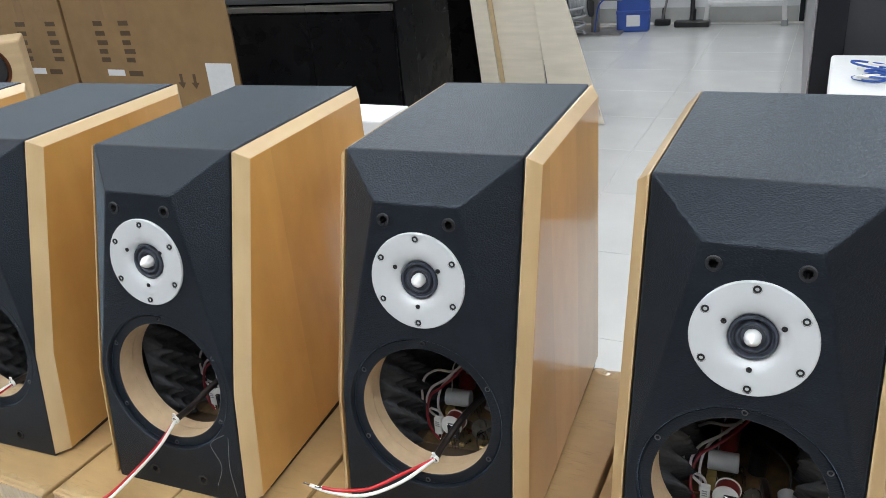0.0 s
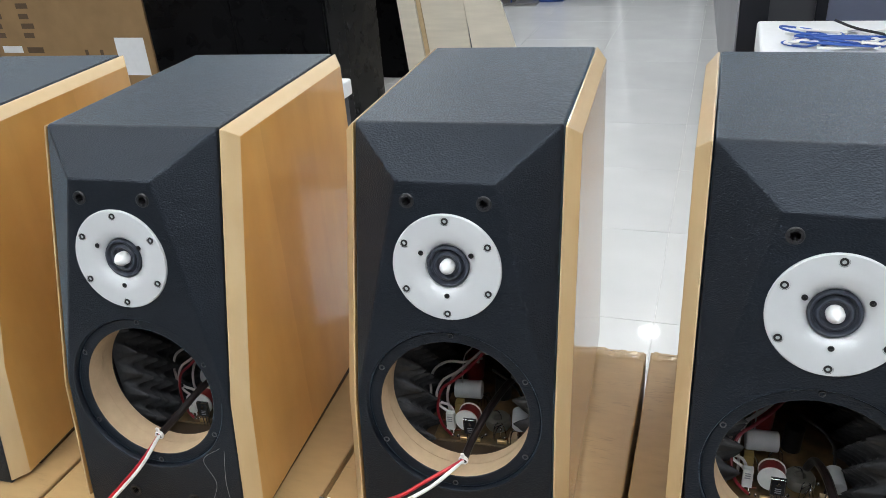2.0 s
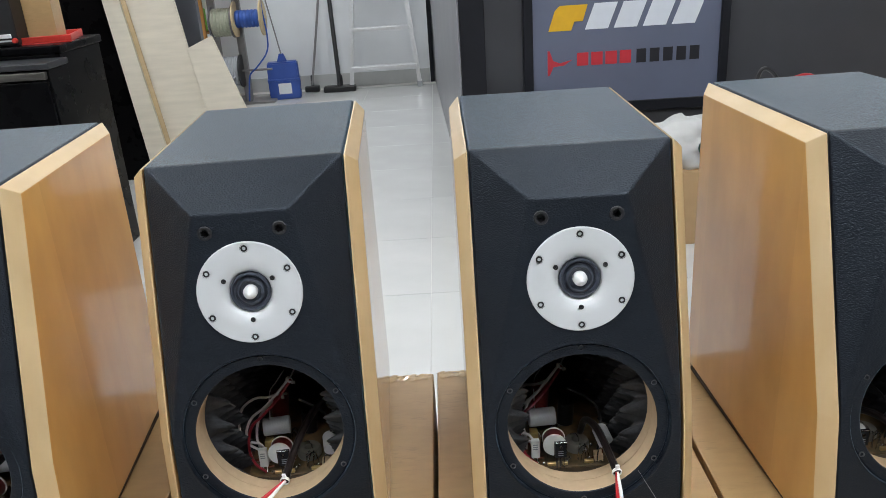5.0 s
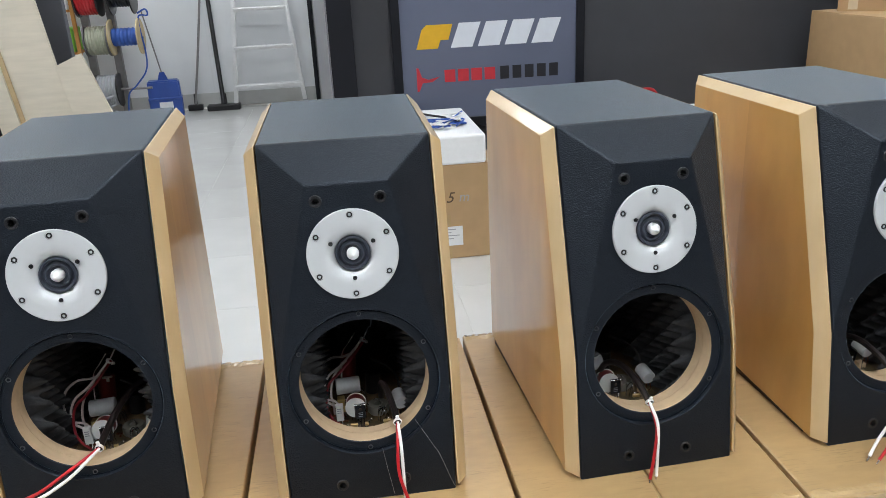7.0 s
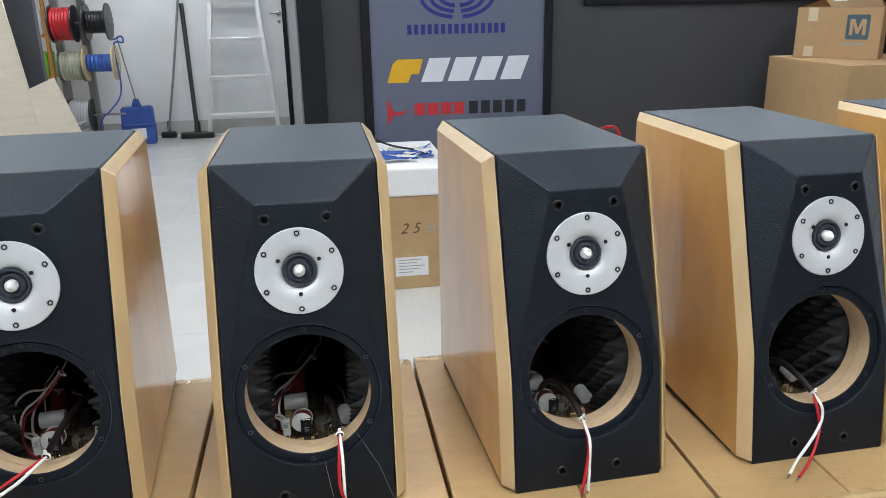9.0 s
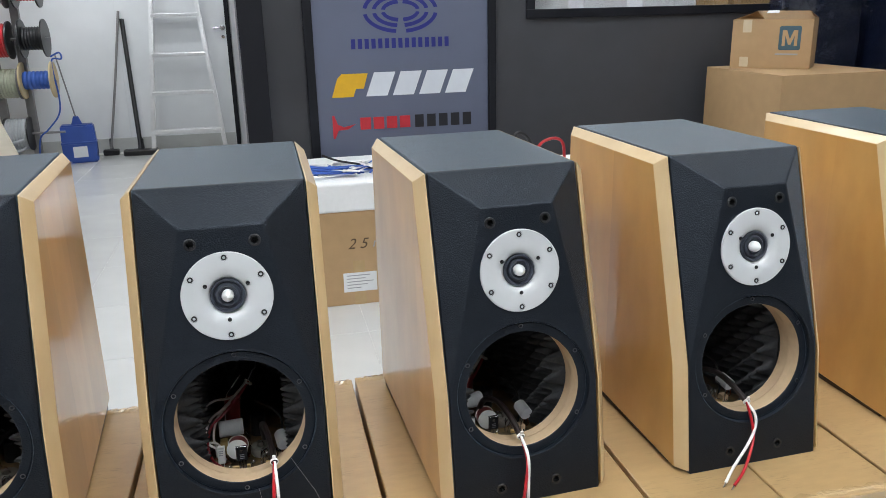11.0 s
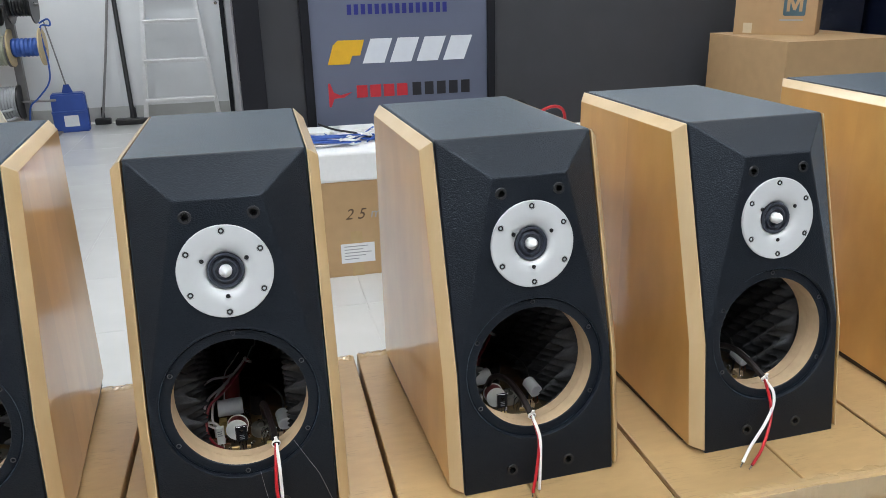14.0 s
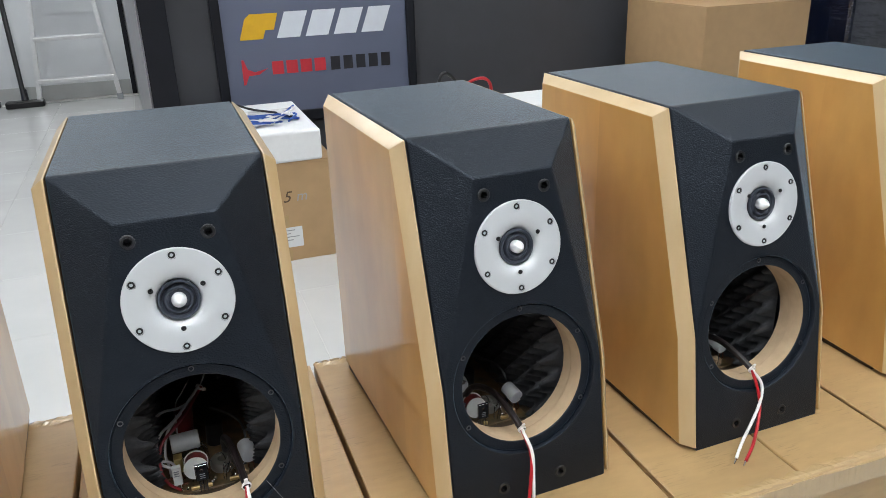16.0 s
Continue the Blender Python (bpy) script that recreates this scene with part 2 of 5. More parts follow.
def scuffed(mat, amount=0.38):
    """Short dark rubs along the flutes of the board."""
    N, L = mat.node_tree.nodes, mat.node_tree.links
    b = N["Principled BSDF"]
    src = b.inputs["Base Color"].links[0].from_socket
    co, mp, n, big = N.new("ShaderNodeTexCoord"), N.new("ShaderNodeMapping"), N.new("ShaderNodeTexNoise"), N.new("ShaderNodeTexNoise")
    mp.inputs["Scale"].default_value = (0.12, 1, 0.6)
    n.inputs["Scale"].default_value, n.inputs["Detail"].default_value = 420, 2
    big.inputs["Scale"].default_value, big.inputs["Detail"].default_value = 16, 3
    L.new(co.outputs["Object"], mp.inputs["Vector"])
    L.new(mp.outputs[0], n.inputs["Vector"])
    L.new(co.outputs["Object"], big.inputs["Vector"])
    m1, m2, mul, inv = N.new("ShaderNodeMapRange"), N.new("ShaderNodeMapRange"), N.new("ShaderNodeMath"), N.new("ShaderNodeMapRange")
    m1.inputs["From Min"].default_value, m1.inputs["From Max"].default_value = 0.57, 0.66
    m2.inputs["From Min"].default_value, m2.inputs["From Max"].default_value = 0.47, 0.62
    L.new(n.outputs["Fac"], m1.inputs["Value"])
    L.new(big.outputs["Fac"], m2.inputs["Value"])
    mul.operation = "MULTIPLY"
    L.new(m1.outputs[0], mul.inputs[0])
    L.new(m2.outputs[0], mul.inputs[1])
    inv.inputs["To Min"].default_value, inv.inputs["To Max"].default_value = 1.0, 1.0 - amount
    L.new(mul.outputs[0], inv.inputs["Value"])
    hs = N.new("ShaderNodeHueSaturation")
    L.new(inv.outputs[0], hs.inputs["Value"])
    L.new(src, hs.inputs["Color"])
    L.new(hs.outputs[0], b.inputs["Base Color"])


scuffed(CARD, 0.20)
# Darker copy of the brown cardboard, for the tall printed cartons.
CARDDARK = material("darker_kraft_cardboard", (0.325, 0.198, 0.086), 0.7, vary=0.14, vary_scale=12, bump=0.08, bump_scale=50, stain=0.12, per_object=0.05)
TAPE = material("clear_packing_tape", (0.52, 0.365, 0.185), 0.20, vary=0.1, vary_scale=30, bump=0.8, bump_scale=90, coat=1.0, coat_rough=0.05)
BROWNTAPE = material("brown_packing_tape", (0.27, 0.150, 0.058), 0.35, vary=0.1, vary_scale=30, coat=0.3)
INK = material("brown_black_print", (0.10, 0.06, 0.03), 0.7, vary=0.2, vary_scale=80)
PAPER = material("white_paper", (0.75, 0.76, 0.78), 0.7, vary=0.05, vary_scale=50)
GREYINK = material("grey_print", (0.35, 0.36, 0.38), 0.7, vary=0.1, vary_scale=60)


# ---- loudspeakers ----
HALF = 0.0995            # half width of the leather body
LEAN_Y, LEAN_S = -0.037, 0.136   # the baffle leans back
LEN = math.sqrt(1 + LEAN_S ** 2)
BEND_Z, FACET_X, FACET_Z = 0.152, 0.046, 0.384
TOP_Y, TOP_Z, REAR_Y = 0.067, 0.422, 0.362
HOLE_Z, HOLE_R, RECESS_R, RECESS = 0.149, 0.0765, 0.0895, 0.005
TWEETER_Z, TWEETER_R = 0.3035, 0.052
INSERTS = ((-0.036, 0.3655), (0.036, 0.3655), (-0.037, 0.0235), (0.038, 0.0235))


def baffle_y(z):
    return LEAN_Y + LEAN_S * z


def on_baffle(x, z):
    """A frame on the baffle: x across, y up the slope, z out of it."""
    up, out = Vector((0, LEAN_S, 1)) / LEN, Vector((0, -1, LEAN_S)) / LEN
    m = Matrix.Identity(4)
    for i in range(3):
        m[i][0], m[i][1], m[i][2] = (1, 0, 0)[i], up[i], out[i]
    return Matrix.Translation((x, baffle_y(z), z)) @ m


def ring_points(m, r, h, n=64):
    return [m @ Vector((r * math.cos(2 * math.pi * i / n), r * math.sin(2 * math.pi * i / n), h)) for i in range(n)]


def body_mesh():
    bm = bmesh.new()
    V = {}
    for s in (-1, 1):
        V["bot", s] = bm.verts.new((s * HALF, baffle_y(0), 0))
        V["bend", s] = bm.verts.new((s * HALF, baffle_y(BEND_Z), BEND_Z))
        V["facet", s] = bm.verts.new((s * FACET_X, baffle_y(FACET_Z), FACET_Z))
        V["top", s] = bm.verts.new((s * HALF, TOP_Y, TOP_Z))
        V["rear", s] = bm.verts.new((s * HALF, REAR_Y, TOP_Z))
        V["base", s] = bm.verts.new((s * HALF, REAR_Y, 0))
    f = bm.faces.new
    f([V["facet", -1], V["facet", 1], V["top", 1], V["top", -1]])
    f([V["top", -1], V["top", 1], V["rear", 1], V["rear", -1]])
    f([V["rear", -1], V["rear", 1], V["base", 1], V["base", -1]])
    f([V["base", -1], V["base", 1], V["bot", 1], V["bot", -1]])
    for s in (-1, 1):
        f([V["bend", s], V["facet", s], V["top", s]])
        f([V["bot", s], V["bend", s], V["top", s], V["rear", s], V["base", s]])
    m = on_baffle(0, HOLE_Z)
    ring = [bm.verts.new(p) for p in ring_points(m, RECESS_R, 0)]
    n = len(ring)
    outer = [V["bot", -1], V["bot", 1], V["bend", 1], V["facet", 1], V["facet", -1], V["bend", -1]]
    edges = []
    seat = [bm.verts.new(p) for p in ring_points(on_baffle(0, TWEETER_Z), 0.044, 0, 40)]
    sockets = [seat] + [[bm.verts.new(p) for p in ring_points(on_baffle(x, z), 0.0062, 0, 16)] for x, z in INSERTS]
    rims = set(ring) | {v for loop in sockets for v in loop}
    for loop in (ring, outer, *sockets):
        for i in range(len(loop)):
            a, b = loop[i], loop[(i + 1) % len(loop)]
            edges.append(bm.edges.get((a, b)) or bm.edges.new((a, b)))
    bmesh.ops.triangle_fill(bm, use_beauty=True, use_dissolve=False, edges=edges)
    bmesh.ops.recalc_face_normals(bm, faces=bm.faces[:])
    bm.normal_update()
    sharp = [e for e in bm.edges if len(e.link_faces) == 2 and e.calc_face_angle(0) > 0.12 and not (e.verts[0] in rims or e.verts[1] in rims)]
    bmesh.ops.bevel(bm, geom=sharp, offset=0.0022, segments=3, profile=0.5, affect="EDGES")
    return bm


def recess_mesh():
    """The rebate in the baffle that takes the woofer's frame, with a rolled rim."""
    bm = bmesh.new()
    lathe(bm, [(RECESS_R + 0.0020, 0.0001), (RECESS_R + 0.0010, 0.0004), (RECESS_R + 0.0002, 0.0003), (RECESS_R - 0.0006, -0.0008), (RECESS_R - 0.0010, -RECESS - 0.0006), (RECESS_R - 0.0022, -RECESS - 0.0006), (RECESS_R - 0.0030, -RECESS),
               (HOLE_R + 0.0006, -RECESS - 0.0002), (HOLE_R - 0.0004, -RECESS - 0.001)], 72, on_baffle(0, HOLE_Z))
    return bm


def opening_mesh():
    bm = bmesh.new()
    d, m = RECESS + 0.001, on_baffle(0, HOLE_Z)
    lathe(bm, [(HOLE_R - 0.0004, -d), (HOLE_R, -d - 0.0004), (HOLE_R, -d - 0.0222)], 80, m)
    lathe(bm, [(HOLE_R + 0.0007, -d - 0.0218), (HOLE_R + 0.0007, -d - 0.0232)], 80, m)
    lathe(bm, [(HOLE_R, -d - 0.0227), (HOLE_R, -d - 0.0395), (HOLE_R + 0.004, -d - 0.040), (HOLE_R + 0.02, -d - 0.040)], 80, m)
    return bm


def cheek_mesh(s):
    """A side panel with broad chamfers along its front, top and rear."""
    inner = [(-0.0385, 0.0065), (-0.0178, BEND_Z), (TOP_Y - 0.001, TOP_Z - 0.0016), (REAR_Y + 0.004, TOP_Z - 0.0016), (REAR_Y + 0.004, 0.016)]
    mid = [(y, z) for y, z in inner]
    outer = [(-0.0215, 0.0065), (-0.0012, BEND_Z - 0.003), (TOP_Y + 0.0125, TOP_Z - 0.013), (REAR_Y - 0.013, TOP_Z - 0.013), (REAR_Y - 0.013, 0.016)]
    bm = bmesh.new()
    rings = []
    for x, ring in ((HALF + 0.0017, inner), (HALF + 0.0032, mid), (HALF + 0.0155, outer)):
        rings.append([bm.verts.new((s * x, y, z)) for y, z in ring])
    for a, b in zip(rings, rings[1:]):
        for i in range(5):
            j = (i + 1) % 5
            bm.faces.new((a[i], a[j], b[j], b[i]))
    bm.faces.new(rings[0][::-1])
    bm.faces.new(rings[2])
    bmesh.ops.recalc_face_normals(bm, faces=bm.faces[:])
    bmesh.ops.bevel(bm, geom=bm.edges[:], offset=0.0009, segments=2, profile=0.5, affect="EDGES")
    bm.normal_update()
    for f in bm.faces:
        f.material_index = 0 if abs(f.normal.x) > 0.93 else 1
    me = mesh_of(bm, "side_panel")
    me.materials.append(MAPLE)
    me.materials.append(EDGEWOOD)
    return me


def insert_mesh():
    """A threaded insert with a star socket."""
    bm = bmesh.new()
    lathe(bm, [(0.0068, 0.0), (0.0068, 0.0008), (0.0060, 0.0014), (0.0047, 0.0012)], 24)
    star = []
    for i in range(16):
        a, r = 2 * math.pi * i / 16, (0.0044 if i % 2 else 0.0033)
        star.append((r * math.cos(a), r * math.sin(a)))
    tmp = bmesh.new()
    hi = [tmp.verts.new((0.0047 * math.cos(2 * math.pi * i / 16), 0.0047 * math.sin(2 * math.pi * i / 16), 0.0012)) for i in range(16)]
    lo = [tmp.verts.new((x, y, 0.0010)) for x, y in star]
    dn = [tmp.verts.new((x * 0.95, y * 0.95, -0.012)) for x, y in star]
    for i in range(16):
        j = (i + 1) % 16
        tmp.faces.new((hi[i], hi[j], lo[j], lo[i]))
        tmp.faces.new((lo[i], lo[j], dn[j], dn[i]))
    tmp.faces.new(dn)
    return add(bm, tmp)


def screw_mesh(r, socket=True):
    bm = bmesh.new()
    lathe(bm, [(r * 1.22, 0.0001), (r * 1.12, -0.0006), (r, -0.0003), (r * 0.95, 0.0003), (r * 0.5, 0.0005), (r * 0.45, -0.0012), (0, -0.0013)], 16)
    return bm


def tweeter_meshes():
    p, s, d = bmesh.new(), bmesh.new(), bmesh.new()
    R = TWEETER_R
    lathe(p, [(R, 0.0), (R, 0.0022), (R - 0.0009, 0.0031), (0.0385, 0.0031), (0.0340, 0.0028), (0.0295, 0.0018), (0.0255, 0.0001), (0.0225, -0.0020), (0.0206, -0.0042), (0.0200, -0.0062)], 72)
    lathe(s, [(0.0203, -0.0056), (0.0200, -0.0016), (0.0194, -0.0006), (0.0180, -0.0004), (0.0172, -0.0012), (0.0164, -0.0042), (0.0152, -0.0046), (0.0144, -0.0030), (0.0132, -0.0014), (0.0118, -0.0012), (0.0106, -0.0024),
              (0.0098, -0.0048), (0.0086, -0.0050), (0.0, -0.0054)], 48)
    lathe(d, [(0.0070, -0.0052), (0.0070, 0.0006), (0.0066, 0.0022), (0.0056, 0.0042), (0.0038, 0.0068), (0.0018, 0.0092), (0.0006, 0.0104), (0, 0.0106)], 32)
    return p, s, d


def egg_foam(w, h, seed, cell=0.0155, depth=0.031, res=6):
    """Egg-crate foam: peaks and dips on a sheet in x, y; z is the relief."""
    bm = bmesh.new()
    nx, ny = int(w / cell * res) + 1, int(h / cell * res) + 1
    g = []
    for j in range(ny):
        row = []
        for i in range(nx):
            x, y = w * i / (nx - 1), h * j / (ny - 1)
            z = depth * (0.5 + 0.5 * math.sin(math.pi * (x / cell + 0.5)) * math.sin(math.pi * y / cell)) ** 1.35
            z += 0.0022 * noise.noise(Vector((x * 60, y * 60, seed)))
            row.append(bm.verts.new((x, y, z)))
        g.append(row)
    for j in range(ny - 1):
        for i in range(nx - 1):
            bm.faces.new((g[j][i], g[j][i + 1], g[j + 1][i + 1], g[j + 1][i])).smooth = True
    foot = [bm.verts.new((r[0].co.x, r[0].co.y, -0.004)) for r in g]
    for j in range(ny - 1):
        bm.faces.new((g[j][0], g[j + 1][0], foot[j + 1], foot[j]))
    return bm


def cylinder(bm, r, h, m, n=20, edge=0.001):
    return lathe(bm, [(0, 0), (r - edge, 0), (r, edge), (r, h - edge), (r - edge, h), (0, h)], n, m)


def crossover(parent):
    """The crossover board with its parts, on the chamber floor."""
    bm = bmesh.new()
    box(bm, (-0.056, 0.082, 0.0242), (0.056, 0.255, 0.0268), 0.0004, 1)
    board = part("crossover_board", bm, PCB, parent, "brown printed circuit board with crossover components")
    z = 0.0268
    bm = bmesh.new()
    cylinder(bm, 0.0112, 0.033, pose(-0.0405, 0.136, 0.0610, 0, 90, 4), 24)
    film = part("capacitor", bm, CAPWHITE, board, "white film capacitor")
    bm = bmesh.new()
    cylinder(bm, 0.0112, 0.033, pose(-0.0235, 0.166, 0.0580, -6, 5, 0), 24)
    part("capacitor", bm, CAPRED, board, "dark red film capacitor")
    bm = bmesh.new()
    m = pose(-0.0142, 0.103, 0.0535, 84, 0, -3)
    lathe(bm, [(0.004, 0), (0.0138, 0), (0.0138, 0.0016), (0.0065, 0.0016), (0.0065, 0.0164), (0.0138, 0.0164), (0.0138, 0.018), (0.004, 0.018)], 30, m, True)
    lathe(bm, [(0.0042, 0.0174), (0.0, 0.0174)], 16, m)
    part("air_coil", bm, CERAMIC, board, "white coil former wound with red wire")
    bm = bmesh.new()
    lathe(bm, [(0.0068, 0.0018), (0.0128, 0.0018), (0.0131, 0.009), (0.0128, 0.0162), (0.0068, 0.0162)], 30, m)
    part("winding", bm, CAPRED, board, "dark red coil winding")
    bm = bmesh.new()
    box(bm, (-0.0420, 0.092, 0.0330), (-0.0320, 0.099, 0.0570), 0.0007)
    box(bm, (-0.0400, 0.094, z), (-0.0392, 0.096, 0.0335), 0.0002, 1)
    box(bm, (-0.0350, 0.094, z), (-0.0342, 0.096, 0.0335), 0.0002, 1)
    resistor = part("resistor", bm, CERAMIC, board, "white ceramic resistor")
    bm = bmesh.new()
    for k in range(3):
        box(bm, (-0.0402, 0.0914, 0.0455 + 0.003 * k), (-0.0345, 0.0919, 0.0466 + 0.003 * k), 0.0)
    part("print_bar", bm, GREYINK, board, "small grey print bars")
    bm = bmesh.new()
    box(bm, (-0.0158, 0.077, 0.0430), (-0.0030, 0.0815, 0.0630), 0.0006)
    part("transistor", bm, BLACKPLASTIC, board, "black clipped power component with bright rim")
    bm = bmesh.new()
    for x0, x1, z0, z1 in ((-0.0162, -0.0026, 0.0628, 0.0640), (-0.0168, -0.0158, 0.0430, 0.0640), (-0.0030, -0.0020, 0.0430, 0.0640)):
        box(bm, (x0, 0.0768, z0), (x1, 0.0805, z1), 0.0002, 1)
    lathe(bm, [(0.0024, 0.0), (0.0024, 0.0010), (0.0010, 0.0016), (0, 0.0016)], 12, pose(-0.0094, 0.0770, 0.0575, 90, 0, 0))
    part("clip", bm, STEEL, board, "bright metal clip and screw")
    bm = bmesh.new()
    for k in range(3):
        box(bm, (-0.0122, 0.0764, 0.0462 + 0.0026 * k), (-0.0062, 0.0768, 0.0471 + 0.0026 * k), 0.0)
    part("print_bar", bm, GREYINK, board, "small grey print bars")
    bm = bmesh.new()
    for x in (-0.0135, -0.0094, -0.0053):
        box(bm, (x - 0.0006, 0.0785, z), (x + 0.0006, 0.0792, 0.0432), 0.0001, 1)
    part("pin", bm, STEEL, board, "three bright pins")
    bm = bmesh.new()
    m = pose(0.0465, 0.0915, 0.0500, -80, 0, 8)
    cylinder(bm, 0.0094, 0.0240, m, 24)
    cap = part("capacitor", bm, CAPWHITE, board, "white electrolytic capacitor with dark stripes")
    for k in range(7):
        bm = bmesh.new()
        a = math.radians(100 + 22 * k)
        box(bm, (-0.0009, 0.0092, 0.011), (0.0009, 0.0097, 0.0225), 0.0, 1, m @ Matrix.Rotation(a - math.pi / 2 - math.radians(70), 4, "Z"))
        part("stripe", bm, DARKRING, board)
    bm = bmesh.new()
    tube(bm, [(0.044, 0.098, z), (0.043, 0.094, 0.034), (0.045, 0.0945, 0.046)], 0.0009, 6, 4)
    tube(bm, [(0.049, 0.099, z), (0.050, 0.094, 0.033), (0.048, 0.0945, 0.045)], 0.0009, 6, 4)
    part("lead", bm, COPPER, board)
    bm = bmesh.new()
    box(bm, (0.033, 0.088, z), (0.043, 0.100, 0.0350), 0.0006)
    part("terminal", bm, MDF, board, "tan terminal block")
    bm = bmesh.new()
    cylinder(bm, 0.0105, 0.030, pose(0.010, 0.172, z, -4, 4, 0), 20)
    part("capacitor", bm, BLACKPLASTIC, board, "black electrolytic capacitor")
    bm = bmesh.new()
    lathe(bm, [(0.006, 0), (0.0135, 0), (0.0150, 0.0025), (0.0150, 0.010), (0.0135, 0.0125), (0.006, 0.0125)], 28, pose(0.0155, 0.116, z + 0.001), True)
    part("ring_coil", bm, TOROID, board, "dull grey ring-shaped coil")
    bm = bmesh.new()
    box(bm, (-0.0400, 0.124, z), (-0.0300, 0.136, z + 0.020), 0.0008)
    part("capacitor", bm, YELLOWCAP, board, "small ochre film capacitor")
    for x0, y0, w in ((-0.024, 0.0835, 0.010), (-0.006, 0.0835, 0.006), (0.020, 0.0850, 0.011)):
        bm = bmesh.new()
        box(bm, (x0, y0, z), (x0 + w, y0 + 0.004, z + 0.0045), 0.0006, 1)
        part("terminal", bm, BRASS, board, "brass solder terminal")
    bm = bmesh.new()
    tube(bm, [(0.020, 0.104, z), (0.0235, 0.096, z + 0.013), (0.0215, 0.090, z + 0.021), (0.0175, 0.088, z + 0.012), (0.0165, 0.090, z)], 0.0007, 6, 5)
    part("lead", bm, STEEL, board, "bright looped lead")
    rng = random.Random(4)
    for i in range(16):
        bm = bmesh.new()
        lathe(bm, [(0.0022, 0), (0.0016, 0.0012), (0.0006, 0.0026), (0, 0.003)], 8, pose(rng.uniform(-0.052, 0.052), rng.uniform(0.085, 0.13), z))
        part("solder_joint", bm, STEEL, board)
    rng = random.Random(8)
    for i in range(12):
        bm = bmesh.new()
        x, y = rng.uniform(-0.03, 0.045), rng.uniform(0.085, 0.15)
        a = rng.uniform(0, 6.28)
        dx, dy = 0.012 * math.cos(a), 0.012 * math.sin(a)
        tube(bm, [(x, y, z), (x + dx * 0.2, y + dy * 0.2, z + 0.014), (x + dx, y + dy, z + 0.016), (x + dx * 1.3, y + dy * 1.3, z)], 0.0007, 6, 4)
        part("lead", bm, STEEL, board)
    rng = random.Random(11)
    for i in range(9):
        bm = bmesh.new()
        box(bm, (-0.0045, -0.0014, 0), (0.0045, 0.0014, 0.0028), 0.0006, 1, pose(rng.uniform(-0.05, 0.05), rng.uniform(0.086, 0.14), z, 0, 0, rng.uniform(0, 180)))
        part("small_resistor", bm, COPPER, board)
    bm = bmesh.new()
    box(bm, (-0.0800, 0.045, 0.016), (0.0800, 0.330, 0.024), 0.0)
    part("chamber_floor", bm, SHELLIN, parent, "fibreboard chamber floor, recess shade put into its colour")
    # wires from the board up towards the tweeter
    for name, mat, r, pts in (
            ("wire", INNERWHITE, 0.0016, [(0.006, 0.105, 0.146), (-0.007, 0.105, 0.131), (-0.027, 0.105, 0.110), (-0.045, 0.105, 0.096), (-0.0537, 0.105, 0.080), (-0.055, 0.105, 0.068), (-0.052, 0.105, 0.057), (-0.041, 0.105, 0.047), (-0.037, 0.108, z)]),
            ("wire", INNERWHITE, 0.0016, [(-0.012, 0.112, 0.122), (-0.023, 0.112, 0.1185), (-0.040, 0.112, 0.1176), (-0.056, 0.112, 0.106), (-0.063, 0.112, 0.089), (-0.0640, 0.112, 0.074), (-0.0640, 0.112, 0.063), (-0.055, 0.112, 0.057), (-0.041, 0.112, 0.0513), (-0.034, 0.112, z)]),
            ("wire", INNERWHITE, 0.0016, [(-0.020, 0.112, 0.112), (-0.028, 0.118, 0.1015), (-0.038, 0.120, 0.089), (-0.0445, 0.120, 0.073), (-0.047, 0.120, 0.056), (-0.0456, 0.120, 0.0447), (-0.045, 0.120, z)]),
            ("wire", INNERRED, 0.0017, [(0.008, 0.1025, 0.145), (-0.0116, 0.100, 0.1205), (-0.031, 0.100, 0.1005), (-0.045, 0.100, 0.088), (-0.052, 0.100, 0.069), (-0.053, 0.099, 0.0495), (-0.0473, 0.095, 0.036), (-0.037, 0.090, 0.029), (-0.034, 0.090, z)]),
            ("wire", INNERWHITE, 0.0008, [(-0.0039, 0.13, 0.143), (-0.015, 0.13, 0.128), (-0.0252, 0.13, 0.1125), (-0.030, 0.13, 0.075)]),
            ("wire", GREYINK, 0.0009, [(0.007, 0.104, 0.146), (0.014, 0.108, 0.158), (0.0195, 0.112, 0.1685), (0.026, 0.115, 0.25)]),
            ("wire", BLACKPLASTIC, 0.0016, [(0.012, 0.115, 0.110), (0.036, 0.110, 0.096), (0.046, 0.112, 0.072), (0.040, 0.110, z)])):
        bm = bmesh.new()
        tube(bm, pts, r, 8)
        part(name, bm, mat, board)
    bm = bmesh.new()
    lathe(bm, [(0.0042, -0.0015), (0.0046, 0), (0.0042, 0.0015)], 12, pose(0.006, 0.1035, 0.1445, 0, 35, 0))
    box(bm, (0.008, 0.101, 0.1395), (0.0125, 0.1035, 0.1430), 0.0004, 1)
    part("cable_tie", bm, INNERWHITE, board, "white cable tie")
    bm = bmesh.new()
    box(bm, (-0.0165, 0.150, 0.0905), (-0.0125, 0.153, 0.0985), 0.0005, 1, Matrix.Rotation(0.0, 4, "Z"))
    box(bm, (-0.0210, 0.150, 0.0960), (-0.0080, 0.153, 0.0985), 0.0005, 1)
    part("plug", bm, INNERWHITE, board, "small white plug")


